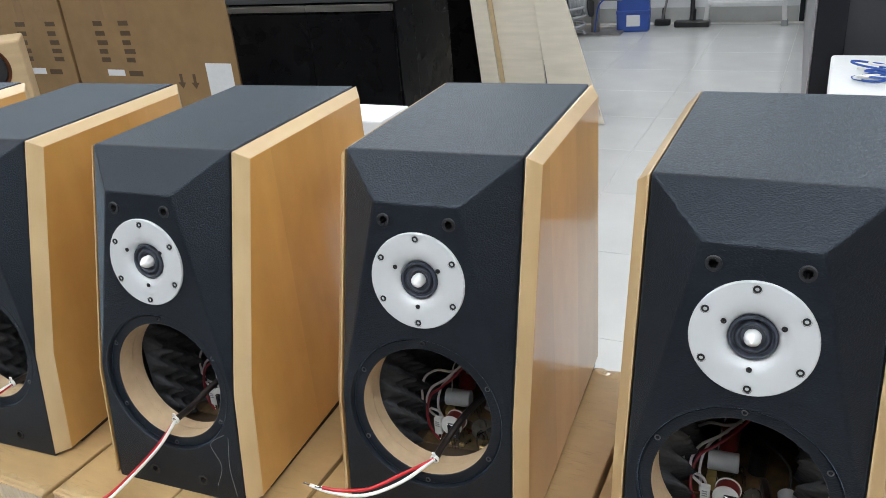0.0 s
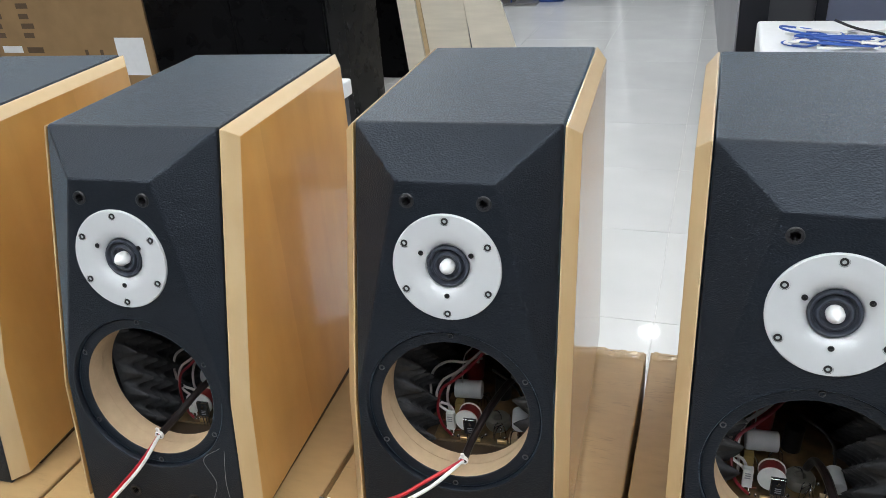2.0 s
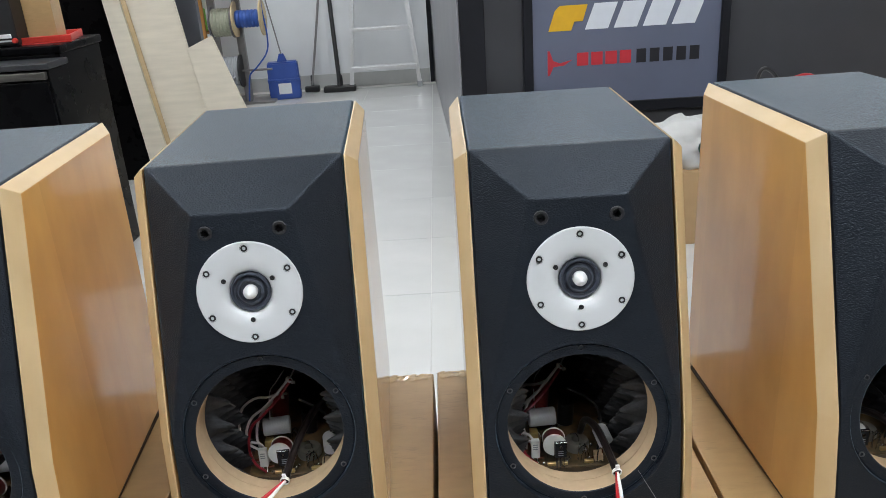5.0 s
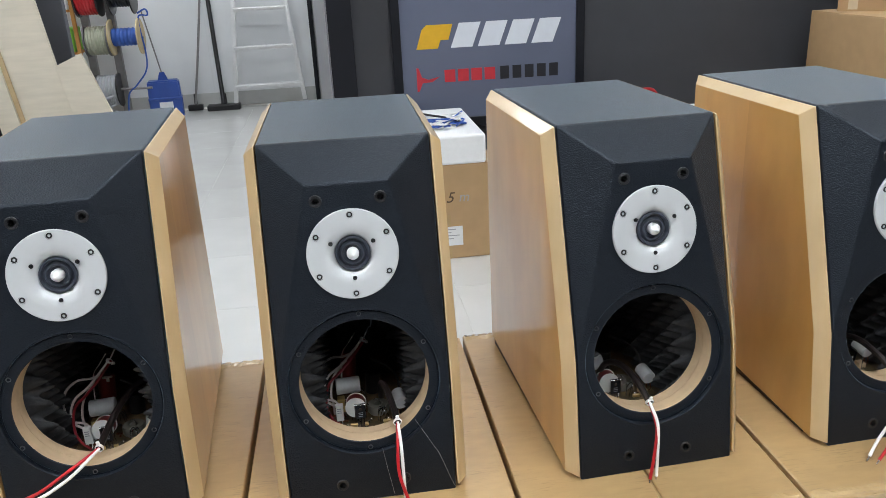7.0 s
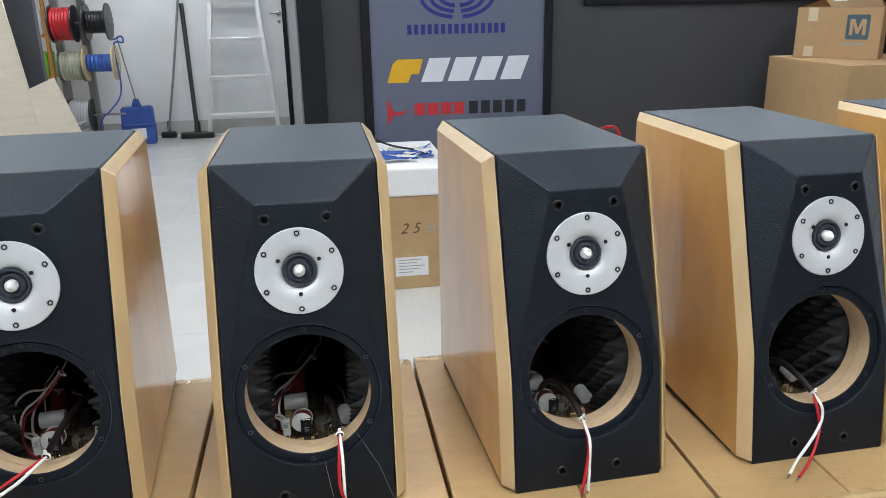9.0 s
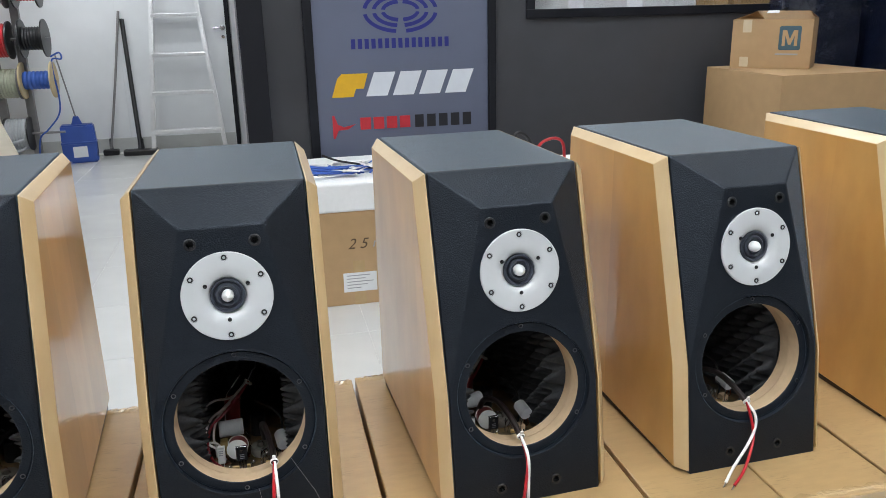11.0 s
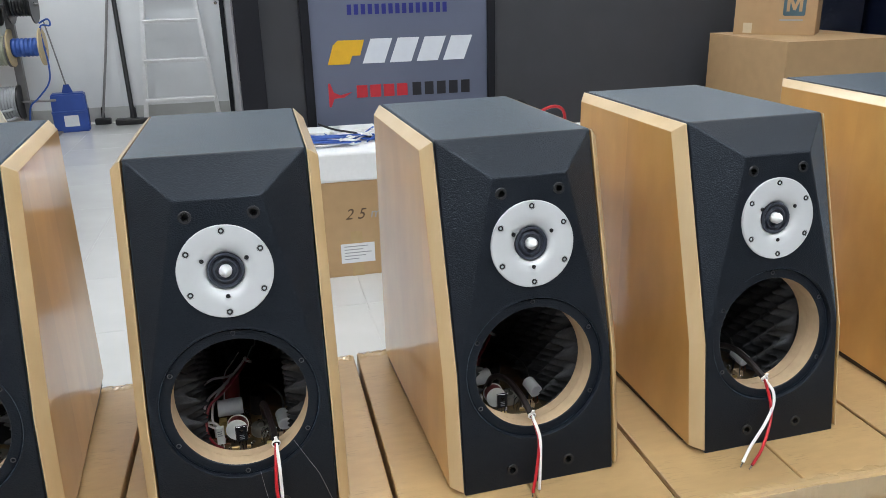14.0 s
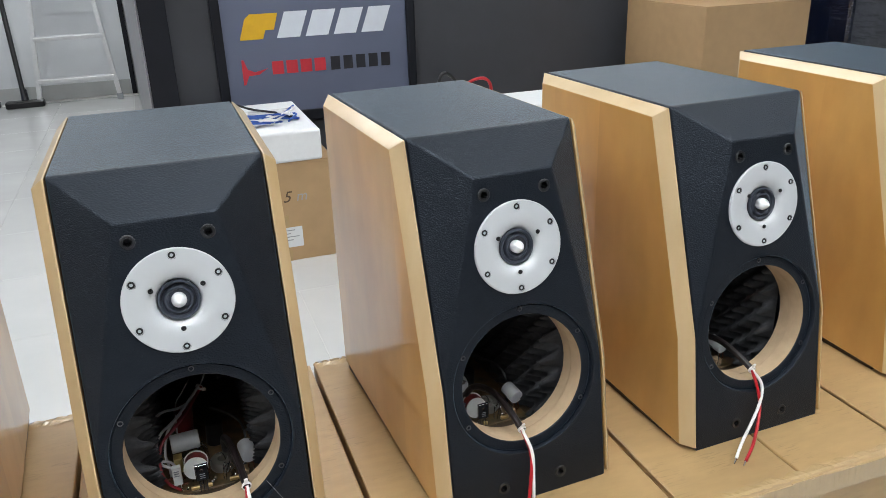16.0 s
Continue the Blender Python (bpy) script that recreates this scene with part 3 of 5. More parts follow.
def build_loudspeaker():
    sp = thing("loudspeaker", "black leather monitor loudspeaker with maple sides, woofer missing, on a carton", "loudspeaker", group="row of unfinished loudspeakers")
    part("cabinet", body_mesh(), LEATHER, sp, "faceted cabinet wrapped in black grained leather")
    part("woofer_rebate", recess_mesh(), LEATHER, sp, "black rebate round the woofer opening")
    part("woofer_opening", opening_mesh(), MDF, sp, "bare fibreboard edge of the woofer opening")
    for s in (-1, 1):
        part("side_panel", cheek_mesh(s), MAPLE, sp, "lacquered maple side panel with chamfered edges")
        # Dark strip added where only shade falls between panel and carton.
        b = bmesh.new()
        xa, xb = sorted((s * (HALF + 0.0004), s * (HALF + 0.0118)))
        box(b, (xa, 0.0, 0.0), (xb, REAR_Y - 0.016, 0.0064), 0.0008, 1)
        part("base_strip", b, GAPSHADE, sp, "dark strip added for the shade under the side panel")
    p, s, d = tweeter_meshes()
    m = on_baffle(0, TWEETER_Z)
    for b in (p, s, d):
        b.transform(m)
    tw = part("tweeter", p, ALU, sp, "round silver tweeter faceplate")
    part("surround", s, DARKRING, tw, "dark ribbed tweeter surround")
    part("phase_plug", d, SATIN, tw, "pointed bright metal phase plug")
    for i in range(6):
        a = math.pi / 2 + i * math.pi / 3
        b = screw_mesh(0.0034)
        b.transform(m @ pose(0.0455 * math.cos(a), 0.0455 * math.sin(a), 0.0033))
        part("screw", b, DARKSTEEL, tw)
    for i in range(3):
        a = -math.pi / 2 + i * 2 * math.pi / 3
        b = screw_mesh(0.0021)
        b.transform(m @ pose(0.0275 * math.cos(a), 0.0275 * math.sin(a), 0.0030))
        part("small_screw", b, BLACKPLASTIC, tw)
    for x, z in INSERTS:
        b = insert_mesh()
        b.transform(on_baffle(x, z) @ Matrix.Scale(1.05, 4))
        part("threaded_insert", b, BLACKPLASTIC, sp, "black threaded insert with star socket")
    for i in range(6):
        a = math.pi / 2 + i * math.pi / 3
        b = bmesh.new()
        lathe(b, [(0.0030, -0.0006), (0.0028, 0.0006), (0.0020, 0.0005), (0.0018, -0.006), (0, -0.006)], 14)
        b.transform(on_baffle(0, HOLE_Z) @ pose(0.0837 * math.cos(a), 0.0837 * math.sin(a), -RECESS + 0.0006))
        part("bolt_hole", b, ZINC, sp, "bright threaded bolt hole")
    # foam lining of the chamber: two sides, rear and top
    x = 0.0795
    b = egg_foam(0.31, 0.225, 1)
    b.transform(Matrix(((0, 0, 1, -x), (1, 0, 0, 0.0405), (0, 1, 0, 0.0275), (0, 0, 0, 1))))
    part("acoustic_foam", b, FOAM, sp, "charcoal egg-crate foam lining", True)
    b = egg_foam(0.31, 0.225, 2)
    b.transform(Matrix(((0, 0, -1, x), (1, 0, 0, 0.0405), (0, 1, 0, 0.0275), (0, 0, 0, 1))))
    part("acoustic_foam", b, FOAM, sp, "charcoal egg-crate foam lining", True)
    b = egg_foam(0.19, 0.225, 3)
    b.transform(Matrix(((1, 0, 0, -0.095), (0, 0, -1, REAR_Y - 0.010), (0, 1, 0, 0.024), (0, 0, 0, 1))))
    part("acoustic_foam", b, FOAM, sp, "charcoal egg-crate foam lining", True)
    b = bmesh.new()
    box(b, (-HALF + 0.002, 0.05, 0.2515), (HALF - 0.002, 0.34, 0.2575))
    part("brace", b, FOAM, sp, "foam-covered brace")
    crossover(sp)
    return sp


def place(x, y, rz):
    return pose(x, y, BOX_TOP, 0, 0, rz)


def cable(sp, tie, white, red, inside):
    """The woofer's twisted pair: a dark sleeve inside, a tie at the rim, bare white and red leads outside."""
    bm = bmesh.new()
    tube(bm, [*inside, tie], 0.0042, 10)
    part("cable_sleeve", bm, SLEEVE, sp, "dark shrink sleeve on the woofer cable")
    bm = bmesh.new()
    d = (Vector(tie) - Vector(inside[-1])).normalized()
    q = d.to_track_quat("Z", "Y").to_matrix().to_4x4()
    lathe(bm, [(0.0046, -0.002), (0.0054, 0), (0.0046, 0.002)], 14, Matrix.Translation(tie) @ q)
    box(bm, (-0.002, 0.004, -0.0012), (0.002, 0.010, 0.0012), 0.0005, 1, Matrix.Translation(tie) @ q)
    part("cable_tie", bm, WIREWHITE, sp, "white cable tie")
    for name, mat, pts in (("white_lead", WIREWHITE, white), ("red_lead", WIRERED, red)):
        bm = bmesh.new()
        tube(bm, [tie, *pts], 0.0020, 10)
        lead = part(name, bm, mat, sp)
        bm = bmesh.new()
        e = Vector(pts[-1])
        d = (e - Vector(pts[-2])).normalized()
        tube(bm, [e - d * 0.001, e + d * 0.004, e + d * 0.008], 0.0009, 6, 2)
        part("bare_end", bm, STEEL, lead, "stripped tinned wire end")
    return sp


spk = build_loudspeaker()
bpy.context.view_layer.update()
SPOTS = [(-1.292, -0.070, 5.0), (-0.9706, -0.047, 4.22), (-0.6532, -0.0298, 3.52), (-0.3238, 0.0162, 3.25), (0.0, 0.0, 0.0), (0.3506, -0.0099, 2.89), (0.6794, -0.0065, 2.07), (1.0514, 0.0192, 0.11)]
speakers = [copy_thing(spk, place(*s)) for s in SPOTS[1:]]
spk.matrix_basis = place(*SPOTS[0])
row = [spk] + speakers
# nearer speakers: loom pushed back along the camera's sight lines to fit its view
EYE_X, EYE_Y, EYE_Z = 0.065, -0.877, 0.61
deep = {}
for sp in row[4:]:
    for o in sp.children_recursive:
        if o.parent is sp or not o.name.startswith(("wire", "cable_tie", "plug")):
            continue
        if o.data.name not in deep:
            me = o.data.copy()
            for v in me.vertices:
                k = 1 + 0.06 * min(max((v.co.z - 0.05) / 0.095, 0), 1)
                v.co = (EYE_X + (v.co.x - EYE_X) * k, EYE_Y + (v.co.y - EYE_Y) * k, EYE_Z + (v.co.z - EYE_Z) * k)
            deep[o.data.name] = me
        o.data = deep[o.data.name]
CABLES = {
    0: ((0.030, -0.020, 0.092), [(-0.004, -0.046, 0.070), (-0.018, -0.058, 0.030), (-0.024, -0.064, 0.004)], [(0.002, -0.046, 0.066), (-0.012, -0.060, 0.030), (-0.016, -0.070, 0.004)]),
    1: ((0.040, -0.020, 0.100), [(0.008, -0.040, 0.082), (-0.034, -0.060, 0.052), (-0.080, -0.080, 0.012), (-0.092, -0.090, 0.004)], [(0.012, -0.038, 0.080), (-0.030, -0.056, 0.048), (-0.072, -0.076, 0.008), (-0.084, -0.084, 0.004)]),
    2: ((0.003, -0.019, 0.097), [(-0.018, -0.036, 0.064), (-0.046, -0.056, 0.034), (-0.068, -0.084, 0.012), (-0.080, -0.104, 0.004)], [(-0.024, -0.032, 0.062), (-0.052, -0.052, 0.032), (-0.076, -0.078, 0.010), (-0.090, -0.096, 0.004)]),
    3: ((0.009, -0.019, 0.0935), [(-0.020, -0.048, 0.078), (-0.055, -0.070, 0.069), (-0.090, -0.080, 0.072), (-0.116, -0.084, 0.080)], [(-0.022, -0.042, 0.083), (-0.052, -0.064, 0.074), (-0.082, -0.076, 0.074), (-0.102, -0.082, 0.078)]),
    4: ((0.0345, -0.019, 0.093), [(0.036, -0.036, 0.074), (0.036, -0.046, 0.040), (0.036, -0.052, 0.004)], [(0.032, -0.036, 0.072), (0.031, -0.048, 0.040), (0.040, -0.056, 0.004)]),
    5: ((-0.006, -0.019, 0.086), [(-0.003, -0.038, 0.066), (-0.006, -0.048, 0.036), (-0.010, -0.056, 0.004)], [(-0.004, -0.038, 0.062), (-0.011, -0.050, 0.032), (-0.020, -0.060, 0.004)]),
    6: ((-0.0065, -0.019, 0.087), [(0.000, -0.031, 0.072), (-0.003, -0.037, 0.054), (-0.022, -0.048, 0.036), (-0.050, -0.062, 0.018), (-0.068, -0.073, 0.005)], [(-0.006, -0.032, 0.066), (-0.005, -0.038, 0.046), (-0.016, -0.050, 0.030), (-0.038, -0.068, 0.014), (-0.060, -0.081, 0.004)]),
    7: ((0.000, -0.019, 0.086), [(0.004, -0.044, 0.064), (0.002, -0.054, 0.034), (-0.006, -0.062, 0.004)], [(-0.004, -0.042, 0.066), (-0.008, -0.054, 0.034), (-0.014, -0.060, 0.004)]),
}
for i, (tie, white, red) in CABLES.items():
    tx = tie[0]
    if i > 3:
        inside = [(tx - 0.014, 0.118, 0.050), (tx - 0.014, 0.085, 0.088), (tx - 0.009, 0.045, 0.104), (tx - 0.003, 0.010, 0.098)]
    else:
        inside = [(tx + 0.034, 0.122, 0.100), (tx + 0.026, 0.088, 0.112), (tx + 0.014, 0.045, 0.110), (tx + 0.004, 0.010, 0.099)]
    cable(row[i], tie, white, red, inside)


def stray_thread(sp, pts):
    bm = bmesh.new()
    tube(bm, [(x, baffle_y(z) - d, z) for x, z, d in pts], 0.00022, 5, 5)
    part("stray_thread", bm, GREYINK, sp, "fine pale stray thread")


stray_thread(row[4], [(0.055, 0.098, 0.0012), (0.075, 0.062, 0.0010), (0.082, 0.050, 0.003), (0.094, 0.015, 0.0010), (0.099, 0.004, 0.0012)])
stray_thread(row[4], [(0.014, 0.066, 0.0012), (0.018, 0.040, 0.0012), (0.024, 0.004, 0.0015)])
stray_thread(row[2], [(0.080, 0.095, 0.0012), (0.060, 0.080, 0.004), (0.070, 0.050, 0.0012), (0.060, 0.020, 0.0012)])
stray_thread(row[2], [(0.085, 0.092, 0.0012), (0.082, 0.050, 0.0012), (0.088, 0.012, 0.0012)])


# ---- the room ----
WHITEWALL = material("white_wall_paint", (0.79, 0.81, 0.83), 0.6, vary=0.05, vary_scale=2, bump=0.05, bump_scale=90, stain=0.06)
DARKWALL = material("dark_grey_wall_paint", (0.054, 0.056, 0.065), 0.5, vary=0.1, vary_scale=3, bump=0.08, bump_scale=120, stain=0.1)
GREYWALL = material("mid_grey_panel", (0.24, 0.245, 0.26), 0.4, vary=0.08, vary_scale=3, stain=0.08)
BLACKFRAME = material("black_frame_paint", (0.010, 0.011, 0.016), 0.5, vary=0.2, vary_scale=6, spec=0.25)
CEIL = material("white_ceiling", (0.8, 0.8, 0.8), 0.8, vary=0.03, vary_scale=3)
TILE = material("polished_white_tile", (0.575, 0.575, 0.562), 0.24, vary=0.05, vary_scale=4, stain=0.05, stain_scale=2, per_object=0.015, coat=0.4, coat_rough=0.035)
GROUT = material("grey_grout", (0.66, 0.65, 0.62), 0.8, vary=0.2, vary_scale=30)
SKIRT = material("grey_skirting_tile", (0.52, 0.53, 0.52), 0.35, vary=0.12, vary_scale=8)
X0, X1, Y0, Y1 = -5.0, 5.2, -3.2, BACK_Y

bm = bmesh.new()
box(bm, (X0, Y0, -0.1), (X1, Y1 + 0.1, -0.0015))
floor = solid("floor", bm, GROUT, "polished white tiled floor with thin joints", "floor", kind="structure")
bm = bmesh.new()
box(bm, (X0, Y0, CEILING), (X1, Y1 + 0.1, CEILING + 0.1))
solid("ceiling", bm, CEIL, "plain white ceiling", "ceiling", kind="structure")
for name, lo, hi, mat, label in (
        ("wall_north", (X0, BACK_Y, 0), (X1, BACK_Y + 0.1, CEILING), WHITEWALL, "white painted end wall behind the ladder"),
        ("wall_west", (X0 - 0.1, Y0, 0), (X0, Y1, CEILING), WHITEWALL, "plain white wall"),
        ("wall_east", (X1, Y0, 0), (X1 + 0.1, Y1, CEILING), WHITEWALL, "plain white wall"),
        # Unseen wall behind the camera, its dark colour chosen to dim the baffles.
        ("wall_south", (X0, Y0 - 0.1, 0), (X1, Y0, CEILING), DARKWALL, "unseen wall, dark grey to keep baffle reflections low")):
    bm = bmesh.new()
    box(bm, lo, hi)
    solid(name, bm, mat, label, "wall", kind="structure")

# dark partition with the shop window
WIN = (1.47, 3.6, 1.215, 2.0)
bm = bmesh.new()
T = 0.12
PART_H = 2.12      # unseen top edge, lowered so added panels beyond reflect on the speaker tops
box(bm, (0.086, SIGN_Y, 0), (WIN[0], SIGN_Y + T, PART_H))
box(bm, (WIN[1], SIGN_Y, 0), (X1, SIGN_Y + T, PART_H))
box(bm, (WIN[0], SIGN_Y, 0), (WIN[1], SIGN_Y + T, WIN[2]))
box(bm, (WIN[0], SIGN_Y, WIN[3]), (WIN[1], SIGN_Y + T, PART_H))
solid("wall_partition", bm, DARKWALL, "dark grey painted partition wall with a window", "wall", kind="structure")
bm = bmesh.new()
box(bm, (-0.026, SIGN_Y - 0.13, 0), (0.090, SIGN_Y + T, PART_H), 0.003)
solid("door_post", bm, BLACKFRAME, "black painted post at the passage corner", "post", kind="structure")
# passage wall that runs to the white end wall, its slant fitted to the camera's view
bm = bmesh.new()
plate(bm, [(-0.034, SIGN_Y - 0.128), (-0.028, SIGN_Y - 0.128), (-0.028, SIGN_Y + T), (0.0, BACK_Y), (-0.18, BACK_Y)], PART_H)
solid("wall_passage", bm, GREYWALL, "grey panelled passage wall", "wall", kind="structure")
bm = bmesh.new()
tw = 0.045
box(bm, (WIN[0] - tw, SIGN_Y - 0.02, WIN[2] - tw), (WIN[1] + tw, SIGN_Y + 0.05, WIN[2]), 0.003)
box(bm, (WIN[0] - tw, SIGN_Y - 0.02, WIN[2]), (WIN[0], SIGN_Y + 0.05, WIN[3] + tw), 0.003)
box(bm, (WIN[1], SIGN_Y - 0.02, WIN[2]), (WIN[1] + tw, SIGN_Y + 0.05, WIN[3] + tw), 0.003)
box(bm, (WIN[0], SIGN_Y - 0.02, WIN[3]), (WIN[1], SIGN_Y + 0.05, WIN[3] + tw), 0.003)
win = solid("window_1", bm, BLACKFRAME, "black framed interior window in the partition", "window", kind="structure")
glass = bpy.data.materials.new("clear_glass")
glass.use_nodes = True
gb = glass.node_tree.nodes["Principled BSDF"]
gb.inputs["Transmission Weight"].default_value, gb.inputs["Roughness"].default_value, gb.inputs["IOR"].default_value = 1.0, 0.02, 1.45
bm = bmesh.new()
box(bm, (WIN[0], SIGN_Y + 0.01, WIN[2]), (WIN[1], SIGN_Y + 0.016, WIN[3]))
pane = part("pane", bm, glass, win, "clear glass pane")
pane.visible_shadow = False
# bright room behind the window: a sill shelf with pale packages
bm = bmesh.new()
box(bm, (1.2, SIGN_Y + T, 1.10), (4.0, SIGN_Y + 0.6, 1.14), 0.003)
solid("sill_shelf", bm, WHITEWALL, "white shelf behind the window", "shelf")
rng = random.Random(5)
xx = 1.5
while xx < 3.4:
    w = rng.uniform(0.12, 0.3)
    bm = bmesh.new()
    box(bm, (xx, SIGN_Y + 0.18, 1.14), (xx + w, SIGN_Y + 0.42, 1.14 + rng.uniform(0.12, 0.3)), 0.006)
    solid("package", bm, rng.choice((PAPER, PAPER, GREYINK, CARD)), "pale package on the shelf behind glass", "package", "packages behind the window")
    xx += w + rng.uniform(0.02, 0.10)

# skirting at the end wall
bm = bmesh.new()
box(bm, (X0, BACK_Y - 0.016, 0), (-0.229, BACK_Y, 0.13), 0.002)
solid("baseboard", bm, SKIRT, "grey tiled skirting", "skirting", kind="structure")

# white door in the end wall, behind the ladder
bm = bmesh.new()
box(bm, (-1.18, BACK_Y - 0.012, 0.01), (-0.225, BACK_Y - 0.003, 2.06), 0.002)
door = solid("door_1", bm, WHITEWALL, "closed white door in the end wall", "door", kind="structure")
bm = bmesh.new()
box(bm, (-0.225, BACK_Y - 0.03, 0.0), (-0.186, BACK_Y - 0.002, 2.1), 0.002)
part("door_frame", bm, BLACKFRAME, door, "dark door frame")
bm = bmesh.new()
lathe(bm, [(0, 0), (0.024, 0), (0.024, 0.008), (0.010, 0.010), (0.010, 0.045), (0, 0.045)], 16, pose(-0.255, BACK_Y - 0.012, 1.10, 90, 0, 0))
tube(bm, [(-0.255, BACK_Y - 0.05, 1.10), (-0.29, BACK_Y - 0.055, 1.10), (-0.335, BACK_Y - 0.052, 1.10)], 0.008, 10)
part("door_handle", bm, STEEL, door, "steel lever handle")
bm = bmesh.new()
lathe(bm, [(0, 0), (0.016, 0), (0.015, 0.008), (0, 0.009)], 14, pose(-0.255, BACK_Y - 0.012, 1.02, 90, 0, 0))
part("lock", bm, STEEL, door, "steel lock rose")

# ---- ceiling lamps: added unseen panels, round downlights ----
DIFFUSER = glow("added_panel_glow", (0.93, 0.97, 1.0), LAMP_POWER * 0.35)
SPOT = glow("downlight_lens", (0.93, 0.97, 1.0), LAMP_POWER * 5.2)


# Added light source; no such panel is known on this ceiling.
def added_panel(x, y):
    t = thing("ceiling_light", "rectangular light panel added on the unseen ceiling", "ceiling light", pose(x, y, CEILING), "ceiling light panels")
    bm = bmesh.new()
    box(bm, (-0.31, -0.61, -0.03), (0.31, -0.59, 0))
    box(bm, (-0.31, 0.59, -0.03), (0.31, 0.61, 0))
    box(bm, (-0.31, -0.59, -0.03), (-0.29, 0.59, 0))
    box(bm, (0.29, -0.59, -0.03), (0.31, 0.59, 0))
    part("frame", bm, CEIL, t)
    bm = bmesh.new()
    box(bm, (-0.29, -0.59, -0.02), (0.29, 0.59, -0.014))
    part("diffuser", bm, DIFFUSER, t, "glowing face of the added panel")


def downlight(x, y):
    t = thing("downlight", "round white recessed downlight, five of the seven added", "downlight", pose(x, y, CEILING), "round downlights")
    bm = bmesh.new()
    lathe(bm, [(0.085, 0), (0.098, -0.002), (0.10, -0.010), (0.082, -0.012), (0.080, -0.002)], 28)
    part("rim", bm, CEIL, t)
    bm = bmesh.new()
    lathe(bm, [(0.080, -0.006), (0, -0.006)], 28)
    part("lens", bm, SPOT, t, "glowing round lens")


# Unseen panels added above and behind the row, for facets and tops.
for x in (-3.2, -1.4, 0.4, 2.2):
    for y in (-0.7, 1.9):
        added_panel(x, y)
# Added in front, to light the tweeter plates and woofer openings.
for x in (-1.1, 0.0, 1.1):
    added_panel(x, -1.8)
# Added beyond the partition, so the speaker tops reflect them.
for x in (0.8, 2.2, 3.6):
    for y in (4.5, 6.0):
        added_panel(x, y)
added_panel(-3.4, 5.2)
# First two located from floor reflections; other five added to brighten the passage.
for x, y in ((-1.15, 5.75), (-0.48, 5.79), (-2.4, 5.75), (-1.15, 4.5), (-0.48, 4.5), (-2.4, 4.5), (-1.8, 3.3)):
    downlight(x, y)

# ---- cartons under the loudspeakers ----
EDGES = [-1.495, -1.148, -0.817, -0.487, -0.159, 0.170, 0.502, 0.839, 1.185]


def carton(x0, x1, y0, y1, z0, z1, label, mat=None, group="", seam="y", tape=True, name="carton", m=None, gap=0.0015):
    """A taped cardboard box: body, two top flaps with a seam, tape over the seam."""
    mat = mat or CARD
    t = thing(name, label, "carton", m, group)
    bm = bmesh.new()
    box(bm, (x0, y0, z0), (x1, y1, z1 - 0.004), 0.004, 2)
    part("body", bm, mat, t)
    xc, yc = (x0 + x1) / 2, (y0 + y1) / 2
    halves = (((x0, y0), (xc - gap, y1)), ((xc + gap, y0), (x1, y1))) if seam == "y" else (((x0, y0), (x1, yc - gap)), ((x0, yc + gap), (x1, y1)))
    for a, b in halves:
        bm = bmesh.new()
        box(bm, (a[0], a[1], z1 - 0.0055), (b[0], b[1], z1), 0.0022, 2)
        part("flap", bm, mat, t)
    if tape:
        if seam == "y":
            ends = (((xc - 0.024, y0 - 0.0006), (xc + 0.024, y0 + 0.002)), ((xc - 0.024, y1 - 0.002), (xc + 0.024, y1 + 0.0006)))
        else:
            ends = (((x0 - 0.0006, yc - 0.024), (x0 + 0.002, yc + 0.024)), ((x1 - 0.002, yc - 0.024), (x1 + 0.0006, yc + 0.024)))
        for a, b in ends:
            bm = bmesh.new()
            box(bm, (a[0], a[1], z1 - 0.07), (b[0], b[1], z1 + 0.0004), 0.0003, 1)
            part("tape", bm, TAPE, t, "glossy clear packing tape")
    return t


FRONTS = [-0.135, -0.14, -0.13, -0.145, -0.15, -0.138, -0.142, -0.135]
for i, (a, b) in enumerate(zip(EDGES, EDGES[1:])):
    g = 0.0028
    t = carton(a + g, b - g, FRONTS[i], 0.362 + 0.004 * (i % 3), 0, BOX_TOP, "tall brown cardboard carton carrying a loudspeaker", group="cartons under the loudspeakers")
    # crumpled tape along the top edges at front and rear
    for y, s in ((FRONTS[i], -1), (0.362 + 0.004 * (i % 3), 1)):
        bm = bmesh.new()
        n = 64
        r = random.Random(i * 7 + s)
        rows_ = []
        for k in range(n + 1):
            x = a + g + 0.004 + (b - a - 2 * g - 0.008) * k / n
            j = [r.uniform(0, 0.0009 if s < 0 else 0.0019) for _ in range(4)]
            prof = [(y - s * (0.016 if s < 0 else 0.020) + 0.003 * math.sin(k * 0.9 + i), BOX_TOP + 0.0004 + j[0] * 0.4), (y - s * 0.009, BOX_TOP + 0.0005 + j[1]), (y + s * (0.0005 + j[2]), BOX_TOP - 0.002 + j[3]), (y + s * (0.0008 + j[1]), BOX_TOP - 0.03)]
            rows_.append([bm.verts.new((x, py, pz)) for py, pz in prof])
        for p, q in zip(rows_, rows_[1:]):
            for k in range(3):
                bm.faces.new((p[k], q[k], q[k + 1], p[k + 1]))
        part("edge_tape", bm, TAPE, t, "wrinkled clear tape along the edge")

# ---- banner on the partition ----
SIGN = material("slate_blue_banner", (0.124, 0.142, 0.208), 0.45, vary=0.06, vary_scale=4, bump=0.02, bump_scale=60)
SIGNWHITE = material("white_banner_print", (0.70, 0.74, 0.80), 0.5, vary=0.04, vary_scale=30)
SIGNYELLOW = material("yellow_banner_print", (0.75, 0.43, 0.02), 0.5, vary=0.08, vary_scale=30)
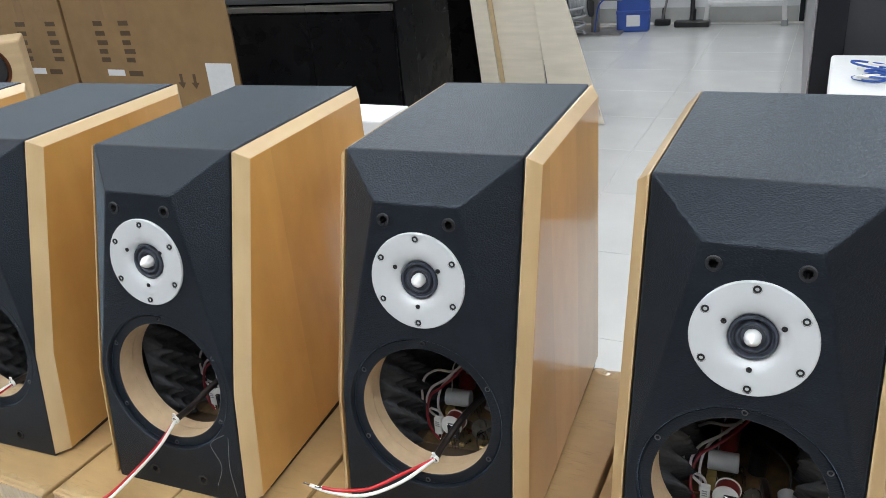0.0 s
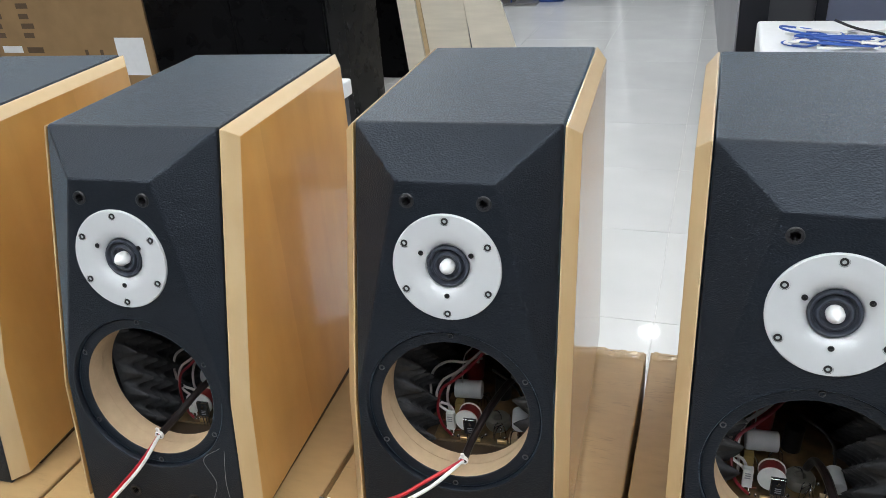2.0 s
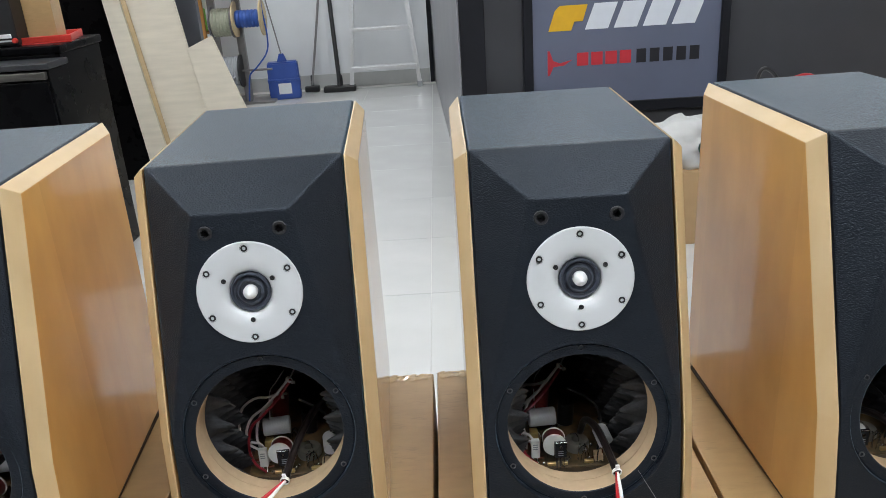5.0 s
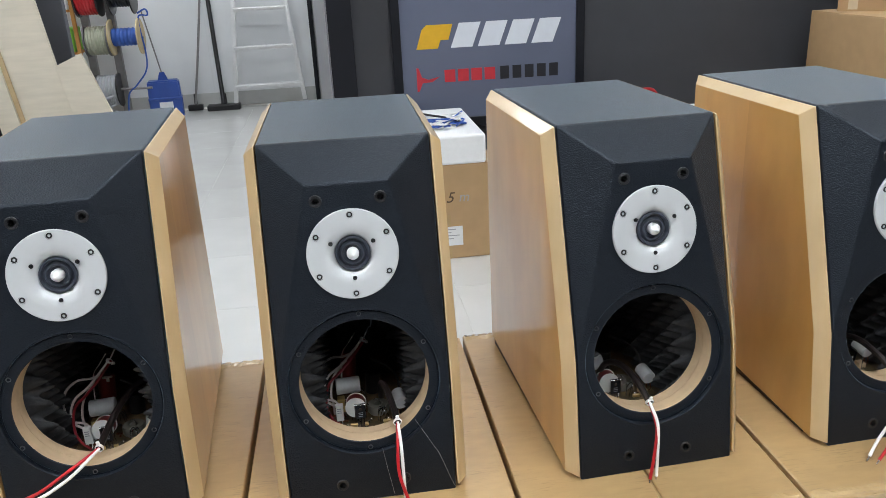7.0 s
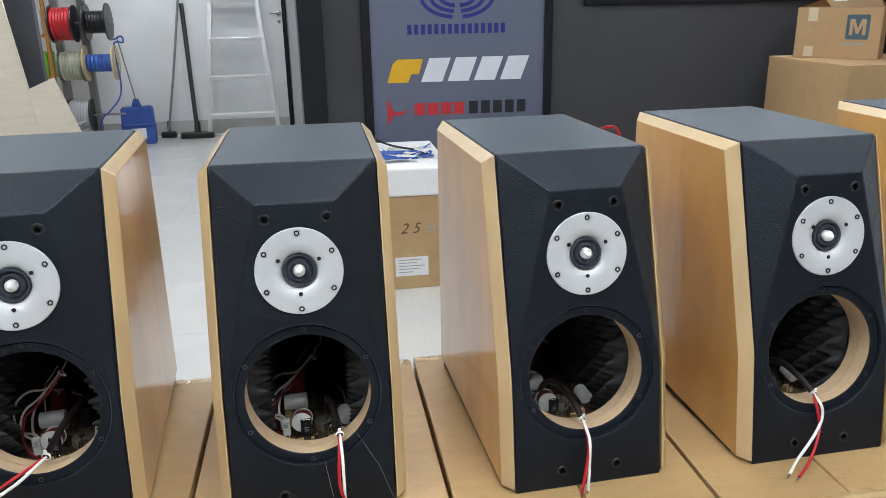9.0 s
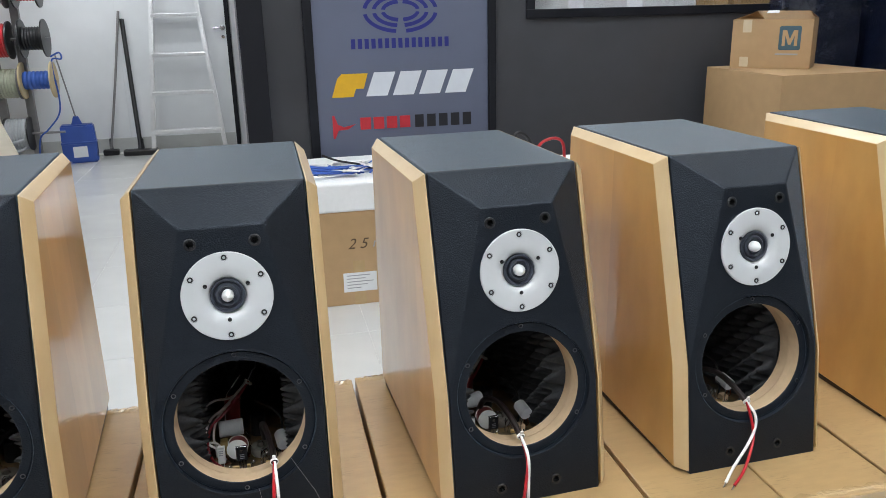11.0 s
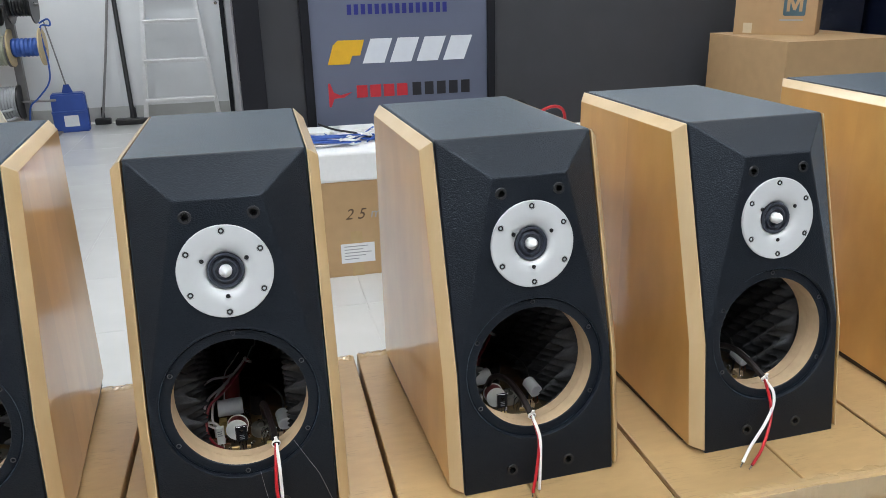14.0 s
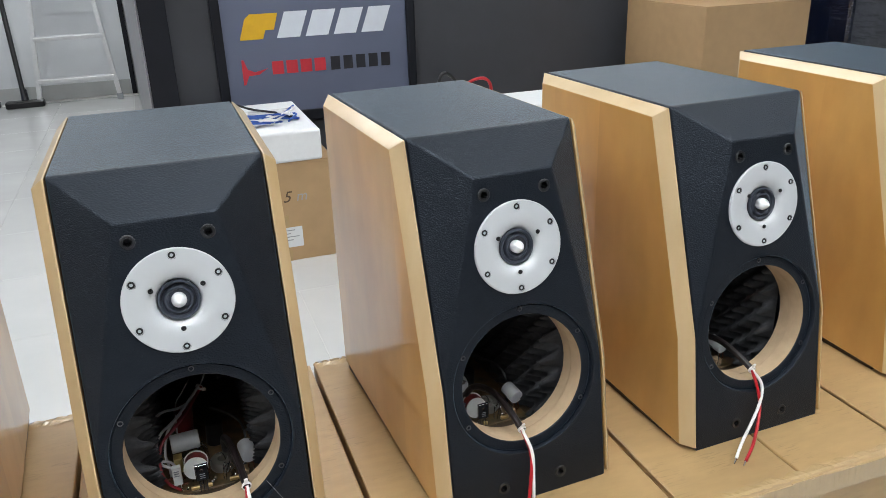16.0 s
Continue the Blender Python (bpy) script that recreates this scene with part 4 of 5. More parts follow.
SIGNRED = material("red_banner_print", (0.55, 0.03, 0.045), 0.5, vary=0.08, vary_scale=30)
SIGNBLUE = material("dark_blue_banner_print", (0.015, 0.022, 0.20), 0.5, vary=0.08, vary_scale=30)
SIGNBLACK = material("black_banner_print", (0.015, 0.016, 0.022), 0.5, vary=0.08, vary_scale=30)
sign = thing("wall_banner", "slate blue framed wall banner with coloured marks", "banner")
SX0, SX1, SZ0, SZ1, FY = 0.322, 1.212, 0.462, 2.03, SIGN_Y - 0.022
bm = bmesh.new()
box(bm, (SX0, FY, SZ0), (SX1, SIGN_Y - 0.001, SZ1))
part("panel", bm, SIGN, sign, "slate blue printed panel")
for lo, hi in (((SX0 - 0.045, SZ0), (SX0, SZ1)), ((SX1, SZ0), (SX1 + 0.042, SZ1)), ((SX0 - 0.045, SZ0 - 0.05), (SX1 + 0.042, SZ0)), ((SX0 - 0.045, SZ1), (SX1 + 0.042, SZ1 + 0.045))):
    bm = bmesh.new()
    box(bm, (lo[0], FY - 0.018, lo[1]), (hi[0], SIGN_Y - 0.001, hi[1]), 0.004)
    part("frame_bar", bm, BLACKFRAME, sign, "black frame bar")


def mark(name, outlines, mat, label=""):
    """Flat printed shapes on the banner: outlines in x, z."""
    for o in outlines:
        bm = bmesh.new()
        plate(bm, o, 0.0012, Matrix(((1, 0, 0, 0), (0, 0, -1, FY - 0.0005), (0, 1, 0, 0), (0, 0, 0, 1))))
        part(name, bm, mat, sign, label)


def bars(x0, x1, z0, z1, n, slant=0.0, fill=0.86):
    """A row of plain slanted bars in place of lettering."""
    out, w = [], (x1 - x0) / n
    for i in range(n):
        a = x0 + i * w
        out.append([(a, z0), (a + w * fill, z0), (a + w * fill + slant, z1), (a + slant, z1)])
    return out


def arc(cx, cz, rx, rz, t, a0, a1, n=18):
    o = [(cx + rx * math.cos(radians(a0 + (a1 - a0) * i / n)), cz + rz * math.sin(radians(a0 + (a1 - a0) * i / n))) for i in range(n + 1)]
    k = [(cx + (rx - t) * math.cos(radians(a0 + (a1 - a0) * i / n)), cz + (rz - t) * math.sin(radians(a0 + (a1 - a0) * i / n))) for i in range(n + 1)]
    return o + k[::-1]


CXL, CZL = 0.762, 1.225
arcs = []
for rx, rz in ((0.190, 0.108), (0.143, 0.080), (0.098, 0.053)):
    for a0, a1 in ((8, 82), (98, 172), (188, 262), (278, 352)):
        arcs.append(arc(CXL, CZL, rx, rz, 0.019, a0, a1))
mark("blue_arc", arcs, SIGNBLUE, "dark blue oval arc")
mark("blue_bar", bars(0.507, 1.018, 1.046, 1.094, 15, 0.0, 0.62), SIGNBLUE, "dark blue bar")
mark("white_bar", bars(0.570, 1.118, 0.812, 0.930, 4, 0.045, 0.80), SIGNWHITE, "large slanted white bar")
mark("yellow_emblem", [[(0.397, 0.812), (0.505, 0.812), (0.520, 0.852), (0.560, 0.852), (0.583, 0.927), (0.452, 0.927), (0.428, 0.905)]], SIGNYELLOW, "yellow slanted block")
mark("red_bar", bars(0.533, 0.806, 0.645, 0.706, 4, 0.0, 0.80), SIGNRED, "bold red bar")
mark("black_bar", bars(0.818, 1.137, 0.643, 0.708, 5, 0.0, 0.72), SIGNBLACK, "thin black bar")
mark("red_emblem", [[(0.392, 0.722), (0.402, 0.722), (0.418, 0.676), (0.450, 0.662), (0.512, 0.676), (0.470, 0.650), (0.420, 0.646), (0.402, 0.606), (0.392, 0.604)]], SIGNRED, "red curved spike shape")

# ---- box with white foam tray behind the row ----
BOXY = 2.335
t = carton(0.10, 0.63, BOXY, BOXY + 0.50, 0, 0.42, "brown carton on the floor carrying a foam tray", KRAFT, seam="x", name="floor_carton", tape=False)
bm = bmesh.new()
box(bm, (0.33, BOXY - 0.0006, 0.06), (0.475, BOXY, 0.147), 0.0)
part("shipping_label", bm, PAPER, t, "white paper shipping label with faint lines")
for k, (w, z) in enumerate(((0.10, 0.132), (0.08, 0.118), (0.115, 0.104), (0.09, 0.090), (0.06, 0.076))):
    bm = bmesh.new()
    box(bm, (0.345, BOXY - 0.0010, z), (0.345 + w, BOXY - 0.0006, z + 0.004))
    part("print_bar", bm, GREYINK, t)
for z0, z1 in ((0.0, 0.06), (0.147, 0.20)):
    bm = bmesh.new()
    box(bm, (0.375, BOXY - 0.0006, z0), (0.425, BOXY, z1))
    part("tape", bm, TAPE, t, "clear tape strip")


def lettering(text, size, mat, parent, m, name="handwriting", label="", shear=0.0, extrude=0.0003):
    cu = bpy.data.curves.new(name, "FONT")
    cu.body, cu.size, cu.extrude, cu.shear = text, size, extrude, shear
    tmp = bpy.data.objects.new(name, cu)
    scene.collection.objects.link(tmp)
    me = bpy.data.meshes.new_from_object(tmp.evaluated_get(bpy.context.evaluated_depsgraph_get()))
    bpy.data.objects.remove(tmp)
    me.transform(m)
    me.materials.clear()
    return part(name, me, mat, parent, label)


UPRIGHT = Matrix(((1, 0, 0, 0), (0, 0, -1, 0), (0, 1, 0, 0), (0, 0, 0, 1)))
lettering("2 5", 0.066, INK, t, Matrix.Translation((0.355, BOXY - 0.0008, 0.255)) @ UPRIGHT, label="rough handwritten dark 25", shear=0.35)
lettering("m", 0.06, GREYINK, t, Matrix.Translation((0.462, BOXY - 0.0008, 0.257)) @ UPRIGHT, label="faint handwritten m", shear=0.2)

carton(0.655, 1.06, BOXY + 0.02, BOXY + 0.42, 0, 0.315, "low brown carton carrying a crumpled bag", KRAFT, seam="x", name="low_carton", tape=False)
STYRO = material("white_foam_board", (0.82, 0.83, 0.84), 0.75, vary=0.04, vary_scale=60, bump=0.15, bump_scale=220)
bm = bmesh.new()
box(bm, (0.045, BOXY - 0.012, 0.42), (0.585, BOXY + 0.62, 0.545), 0.012, 3)
solid("foam_tray", bm, STYRO, "thick white packing foam tray on the carton", "packing foam")
bm = bmesh.new()
box(bm, (1.10, BOXY + 0.02, 0.0), (1.75, BOXY + 0.30, 0.545), 0.012, 3)
solid("foam_block", bm, STYRO, "white packing foam block on the floor", "packing foam")


def tangle(name, label, mat, pts, r):
    bm = bmesh.new()
    tube(bm, pts, r, 8)
    return solid(name, bm, mat, label, "cable")


WIREBLUE = material("blue_wire_sleeve", (0.03, 0.10, 0.42), 0.4, vary=0.1, vary_scale=60)
rng = random.Random(11)
for mat, label, k in ((WIREBLUE, "tangled blue hook-up wire on the foam tray", 3), (WIREWHITE, "tangled white hook-up wire on the foam tray", 3)):
    for j in range(k):
        pts = []
        for i in range(12):
            pts.append((rng.uniform(0.12, 0.54), rng.uniform(BOXY + 0.08, BOXY + 0.32), 0.552 + rng.uniform(0, 0.035)))
        tangle("wire_tangle", label, mat, pts, 0.004)
tangle("black_cable", "black cable lying over the foam tray", BLACKPLASTIC, [(0.29, BOXY + 0.26, 0.62), (0.36, BOXY + 0.24, 0.595), (0.46, BOXY + 0.22, 0.575), (0.53, BOXY + 0.20, 0.552)], 0.005)
tangle("red_cable", "red cable loop on the foam block", WIRERED, [(1.22, 2.42, 0.552), (1.240, 2.41, 0.635), (1.28, 2.40, 0.664), (1.33, 2.41, 0.662), (1.360, 2.42, 0.63), (1.370, 2.43, 0.552)], 0.007)
tangle("black_cable", "black cable loop on the foam block", BLACKPLASTIC, [(1.115, 2.42, 0.552), (1.12, 2.41, 0.66), (1.145, 2.41, 0.70), (1.20, 2.42, 0.66), (1.24, 2.43, 0.552)], 0.008)

# crumpled white bag
bm = bmesh.new()
bmesh.ops.create_icosphere(bm, subdivisions=4, radius=1)
for v in bm.verts:
    q = v.co.copy()
    k = 1 + 0.35 * noise.noise(q * 1.7) + 0.30 * abs(noise.noise(q * 3.1)) + 0.10 * abs(noise.noise(q * 7.3 + Vector((3, 1, 2))))
    v.co = Vector((0.165 * q.x * k, 0.12 * q.y * k, max(-0.07, 0.115 * q.z * k)))
bag = solid("plastic_bag", bm, material("thin_white_plastic", (0.58, 0.58, 0.57), 0.35, vary=0.1, vary_scale=20), "crumpled white plastic bag on the carton", "bag", m=pose(0.86, BOXY + 0.17, 0.385), smooth=True)
bm = bmesh.new()
for q in range(14):
    bm.verts.new((0.045 + 0.026 * math.cos(q * math.pi / 7), -0.166, 0.030 + 0.030 * math.sin(q * math.pi / 7)))
f = bm.faces.new(bm.verts[:])
bmesh.ops.solidify(bm, geom=[f], thickness=0.05)
part("printed_spot", bm, material("pale_teal_print", (0.16, 0.42, 0.38), 0.5, vary=0.2, vary_scale=60), bag, "pale teal printed spot")

# ---- big cartons and wrapped goods by the window ----
GREEN = material("teal_print", (0.055, 0.115, 0.150), 0.6, vary=0.1, vary_scale=40)
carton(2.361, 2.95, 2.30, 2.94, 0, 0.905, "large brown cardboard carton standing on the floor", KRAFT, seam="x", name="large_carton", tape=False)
m = pose(2.405, 2.80, 0.9055, 0, 0, -43)
t = thing("open_carton", "small brown carton with loose top flaps and a teal square mark", "carton", m)
W, D, H = 0.375, 0.215, 0.238
bm = bmesh.new()
for lo, hi in (((0, 0, 0), (W, 0.005, H)), ((0, D - 0.005, 0), (W, D, H)), ((0, 0.005, 0), (0.005, D - 0.005, H)), ((W - 0.005, 0.005, 0), (W, D - 0.005, H)), ((0.005, 0.005, 0), (W - 0.005, D - 0.005, 0.005))):
    box(bm, lo, hi, 0.0015, 1)
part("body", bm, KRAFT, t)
for pts in ([(0.150, 0, H), (W, 0, H), (W - 0.030, 0.105, H + 0.036), (0.095, 0.105, H + 0.040)], [(0.0, D, H), (W, D, H), (W - 0.030, 0.125, H + 0.034), (0.085, 0.125, H + 0.037)],
            [(0.002, 0, H), (0.002, D, H), (0.085, 0.135, H + 0.030), (0.085, 0.060, H + 0.030)], [(W - 0.002, 0, H), (W - 0.002, D, H), (W - 0.07, 0.16, H + 0.02), (W - 0.07, 0.05, H + 0.02)]):
    bm = bmesh.new()
    f = bm.faces.new([bm.verts.new(p) for p in pts])
    bmesh.ops.solidify(bm, geom=[f], thickness=0.004)
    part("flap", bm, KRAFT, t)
FACE = Matrix(((1, 0, 0, 0), (0, 0, -1, 0), (0, 1, 0, 0), (0, 0, 0, 1)))
bm = bmesh.new()
ox, oz, q = W * 0.595, 0.090, 0.100
plate(bm, [(ox + 0.006, oz), (ox + q - 0.006, oz), (ox + q, oz + 0.006), (ox + q, oz + 0.109), (ox + q - 0.006, oz + 0.115), (ox + 0.006, oz + 0.115), (ox, oz + 0.109), (ox, oz + 0.006)], 0.0008, FACE)
part("teal_square", bm, GREEN, t, "teal square printed mark")
bm = bmesh.new()
zig = [(0.0, 0.0), (0.0, 1.0), (0.28, 1.0), (0.5, 0.42), (0.72, 1.0), (1.0, 1.0), (1.0, 0.0), (0.80, 0.0), (0.80, 0.66), (0.58, 0.08), (0.42, 0.08), (0.20, 0.66), (0.20, 0.0)]
plate(bm, [(ox + 0.015 + 0.070 * x, oz + 0.020 + 0.075 * z) for x, z in zig], 0.0014, FACE)
part("zigzag_mark", bm, KRAFT, t, "bare cardboard zigzag inside the square")
bm = bmesh.new()
box(bm, (ox - 0.012, -0.0008, 0.066), (ox + q - 0.008, 0.0, 0.074))
part("print_bar", bm, GREYINK, t)
MASKING = material("pale_paper_tape", (0.62, 0.52, 0.36), 0.55, vary=0.08, vary_scale=40)
for x, z, h in ((0.050, 0.175, 0.062), (0.045, 0.008, 0.048)):
    bm = bmesh.new()
    box(bm, (x, -0.0010, z), (x + 0.042, 0.0, z + h), 0.0003, 1)
    part("tape", bm, MASKING, t, "short strip of pale tape")
bm = bmesh.new()
plate(bm, [(0.165, 0.0), (0.225, 0.0), (0.222, 0.035), (0.170, 0.035)], 0.0008, Matrix.Translation((-0.02, 0.060, H + 0.0275)) @ Matrix.Rotation(math.atan2(0.038, 0.105), 4, "X"))
part("paper_label", bm, PAPER, t, "white paper scrap on the flap")

WRAP = material("black_stretch_wrap", (0.008, 0.012, 0.030), 0.10, vary=0.3, vary_scale=5, bump=0.8, bump_scale=5, bump_dist=0.05, stretch=(0.8, 0.8, 2.6), coat=1.0, coat_rough=0.04)
bm = bmesh.new()
box(bm, (3.36, 2.45, 0), (4.25, 3.11, 1.55), 0.03, 3)
bmesh.ops.subdivide_edges(bm, edges=bm.edges[:], cuts=6, use_grid_fill=True)
for v in bm.verts:
    v.co += 0.018 * noise.noise_vector(v.co * 4) * (1 if v.co.z > 0.02 else 0)
solid("wrapped_pallet", bm, WRAP, "stack of goods in shiny black stretch wrap", "pallet", smooth=True)
bm = bmesh.new()
box(bm, (2.80, 2.96, 0.0), (3.30, 3.11, 1.50), 0.03, 3)
bmesh.ops.subdivide_edges(bm, edges=bm.edges[:], cuts=5, use_grid_fill=True)
for v in bm.verts:
    v.co += 0.012 * noise.noise_vector(v.co * 6) * (1 if v.co.z > 0.02 else 0)
solid("wrapped_parcel", bm, WRAP, "narrow stack in shiny black stretch wrap by the wall", "parcel", smooth=True)

# ---- big cartons and black cabinet behind the far end of the row ----
CARTY = 2.33


def printed_carton(x0, x1, z1, seed, label, xb, xc, arrows):
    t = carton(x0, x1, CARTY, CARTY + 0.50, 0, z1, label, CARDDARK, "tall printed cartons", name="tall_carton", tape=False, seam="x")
    r = random.Random(seed)
    for j, z in enumerate((0.795, 0.746, 0.699, 0.655, 0.612)):
        for xa, wa in ((xb, 0.081), (xc, 0.077)):
            bm = bmesh.new()
            w = wa * r.uniform(0.7, 1.0)
            box(bm, (xa, CARTY - 0.0008, z), (xa + w, CARTY, z + 0.024))
            part("print_bar", bm, INK, t)
    bm = bmesh.new()
    box(bm, (xb + 0.022, CARTY - 0.0012, 0.542), (xb + 0.140, CARTY, 0.574))
    part("paper_label", bm, PAPER, t, "small white paper label")
    bm = bmesh.new()
    box(bm, (xb + 0.17, CARTY - 0.0008, 0.542), (xb + 0.265, CARTY, 0.569))
    part("print_bar", bm, INK, t)
    for xa in (xb + 0.03, xb + 0.19):
        bm = bmesh.new()
        box(bm, (xa, CARTY - 0.0006, 0.823), (xa + 0.06, CARTY, z1))
        part("tape", bm, BROWNTAPE, t, "brown tape strip")
    if arrows:
        bm = bmesh.new()
        box(bm, (-2.68, CARTY - 0.0014, 0.445), (-2.522, CARTY, 0.614))
        part("paper_label", bm, PAPER, t, "white paper document pocket")
        for xa in (-2.852, -2.767):
            bm = bmesh.new()
            za = 0.485
            plate(bm, [(xa, za), (xa + 0.025, za + 0.032), (xa + 0.009, za + 0.032), (xa + 0.009, za + 0.074), (xa - 0.009, za + 0.074), (xa - 0.009, za + 0.032), (xa - 0.025, za + 0.032)], 0.0008,
                  Matrix(((1, 0, 0, 0), (0, 0, -1, CARTY), (0, 1, 0, 0), (0, 0, 0, 1))))
            part("arrow_mark", bm, INK, t, "printed handling arrow")
    return t


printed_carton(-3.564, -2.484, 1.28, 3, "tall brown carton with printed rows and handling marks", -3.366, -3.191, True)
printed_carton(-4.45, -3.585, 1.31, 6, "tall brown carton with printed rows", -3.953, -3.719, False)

GLOSSBLACK = material("black_lacquer", (0.0032, 0.0032, 0.0040), 0.28, vary=0.2, vary_scale=10, rough_vary=0.06, stain=0.2, spec=0.08)
RAILMETAL = material("brushed_rail_metal", (0.17, 0.16, 0.148), 0.38, metal=0.8, vary=0.3, vary_scale=6, stretch=(1, 8, 8))
CABY, CX0, CX1 = 2.33, -2.47, -1.605
t = thing("black_cabinet", "low black lacquered cabinet with a metal top rail", "cabinet")
bm = bmesh.new()
box(bm, (CX0, CABY, 0.06), (CX1, CABY + 0.162, 0.88), 0.004)
part("body", bm, GLOSSBLACK, t)
bm = bmesh.new()
box(bm, (CX0 - 0.01, CABY - 0.012, 0.882), (CX1 + 0.008, CABY + 0.165, 0.906), 0.004)
part("top", bm, material("dark_grey_laminate", (0.036, 0.038, 0.043), 0.3, vary=0.1, vary_scale=12), t, "dark grey cabinet top")
bm = bmesh.new()
box(bm, (CX0, CABY + 0.01, 0), (CX1 - 0.01, CABY + 0.16, 0.06))
part("plinth", bm, BLACKPLASTIC, t)
CXM = (CX0 + CX1) / 2
for x0, x1 in ((CX0 + 0.006, CXM - 0.001), (CXM + 0.001, CX1 - 0.006)):
    bm = bmesh.new()
    box(bm, (x0, CABY - 0.016, 0.075), (x1, CABY, 0.838), 0.003)
    part("door", bm, GLOSSBLACK, t, "black lacquered cabinet door")
    bm = bmesh.new()
    box(bm, (x0, CABY - 0.022, 0.846), (x1, CABY - 0.001, 0.874), 0.003)
    part("rail", bm, RAILMETAL, t, "brushed metal rail")

t = thing("rear_cabinet", "black lacquered cabinet behind the low one", "cabinet")
bm = bmesh.new()
RCY = 2.50
box(bm, (CX0 - 0.02, RCY, 0.0), (-1.63, RCY + 0.40, 0.920), 0.006)
part("body", bm, GLOSSBLACK, t)
bm = bmesh.new()
box(bm, (CX0 - 0.03, RCY - 0.008, 0.921), (-1.62, RCY + 0.41, 0.953), 0.006)
part("top", bm, GLOSSBLACK, t, "black cabinet top")

RED = material("red_plastic_tray", (0.55, 0.03, 0.02), 0.4, vary=0.1, vary_scale=20)
t = thing("red_tray", "shallow red plastic tray on the rear cabinet", "tray", pose(-1.80, RCY + 0.06, 0.953, 0, 0, 14))
bm = bmesh.new()
box(bm, (0.0, 0.0, 0.0), (0.19, 0.28, 0.006), 0.002)
part("base", bm, RED, t)
for lo, hi in (((0, 0, 0.006), (0.19, 0.008, 0.030)), ((0, 0.272, 0.006), (0.19, 0.28, 0.030)), ((0, 0.008, 0.006), (0.008, 0.272, 0.030)), ((0.182, 0.008, 0.006), (0.19, 0.272, 0.030))):
    bm = bmesh.new()
    box(bm, lo, hi, 0.003)
    part("rim", bm, RED, t)
carton(0.02, 0.13, 0.06, 0.25, 0.0065, 0.30, "small brown carton in the red tray", CARD, name="small_carton", m=pose(-1.80, RCY + 0.06, 0.953, 0, 0, 14))
for k, (x, w) in enumerate(((-2.460, 0.075), (-2.372, 0.150), (-2.145, 0.170), (-1.955, 0.160))):
    t = thing("instrument", "small black instrument with a pale face on the rear cabinet", "instrument", pose(x, RCY + 0.03, 0.953), "instruments on the rear cabinet")
    bm = bmesh.new()
    box(bm, (0, 0, 0.004), (w, 0.16, 0.20), 0.008, 2)
    part("body", bm, BLACKPLASTIC, t)
    bm = bmesh.new()
    if k < 2:
        box(bm, (0.012, -0.004, 0.034), (w - 0.014, 0.001, 0.150), 0.002, 1)
    else:
        box(bm, (0.010, -0.004, 0.034), (w - 0.020, 0.001, 0.050), 0.002, 1)
    part("face", bm, PAPER, t, "pale instrument face")
    bm = bmesh.new()
    box(bm, (0.004, -0.003, 0.020), (w - 0.004, 0.001, 0.027), 0.001, 1)
    part("trim_strip", bm, GREYINK, t, "pale trim strip")
    bm = bmesh.new()
    lathe(bm, [(0, 0), (0.011, 0), (0.010, 0.012), (0, 0.014)], 14, pose(w - 0.008, 0.0, 0.024, 90, 0, 0))
    part("knob", bm, RED, t, "red knob")
    for fx in (0.012, w - 0.012):
        bm = bmesh.new()
        lathe(bm, [(0, 0), (0.007, 0), (0.007, 0.006), (0, 0.006)], 10, pose(fx, 0.03, 0))
        part("foot", bm, RUBBER, t)

# tall black cabinet behind the boards
bm = bmesh.new()
box(bm, (-3.0, 3.95, 0), (-1.84, 4.34, 1.95), 0.004)
solid("tall_cabinet", bm, GLOSSBLACK, "tall black lacquered cabinet behind the leaning boards", "cabinet")
# white speaker box on a stool behind the row
t = thing("grey_crate", "dark grey crate with a white lid on the floor", "crate")
bm = bmesh.new()
box(bm, (-1.58, 1.245, 0), (-1.085, 1.395, 0.664), 0.006)
part("body", bm, DARKWALL, t)
bm = bmesh.new()
box(bm, (-1.59, 1.235, 0.664), (-1.075, 1.405, 0.710), 0.006)
part("lid", bm, STYRO, t, "white lid")
# pale wooden loudspeaker shell at the far end
PALEWOOD = material("pale_plywood", (0.74, 0.675, 0.56), 0.6, vary=0.12, vary_scale=5, stretch=(1, 1, 8), bump=0.04, bump_scale=80, stain=0.06)
TANWOOD = material("tan_bare_wood", (0.56, 0.41, 0.235), 0.55, vary=0.14, vary_scale=6, stretch=(1, 1, 6), bump=0.04, bump_scale=80, stain=0.08)
t = thing("wooden_shell", "bare tan wooden loudspeaker shell on a black stand", "loudspeaker shell", pose(-3.02, 1.476, 0, 0, 0, 48))
bm = bmesh.new()
box(bm, (-0.14, -0.12, 0.45), (0.14, 0.12, 0.885), 0.010, 3)
part("body", bm, TANWOOD, t)
bm = bmesh.new()
lathe(bm, [(0.094, 0.0), (0.094, 0.004), (0.084, 0.006), (0.080, 0.001)], 32, pose(-0.005, -0.120, 0.785, 90, 0, 0))
part("ring", bm, COPPER, t, "brown ring round the driver")
bm = bmesh.new()
lathe(bm, [(0.080, 0.001), (0.076, 0.006), (0.062, 0.004), (0.03, -0.004), (0.026, 0.004), (0.014, 0.010), (0, 0.011)], 32, pose(-0.005, -0.1215, 0.785, 90, 0, 0))
part("driver", bm, RUBBER, t, "dark round driver")
bm = bmesh.new()
box(bm, (-0.15, -0.13, 0.0), (0.15, 0.13, 0.45), 0.004)
part("stand", bm, BLACKPLASTIC, t, "black stand")

# ---- plywood sheets leaning at the passage ----
PY = 3.70


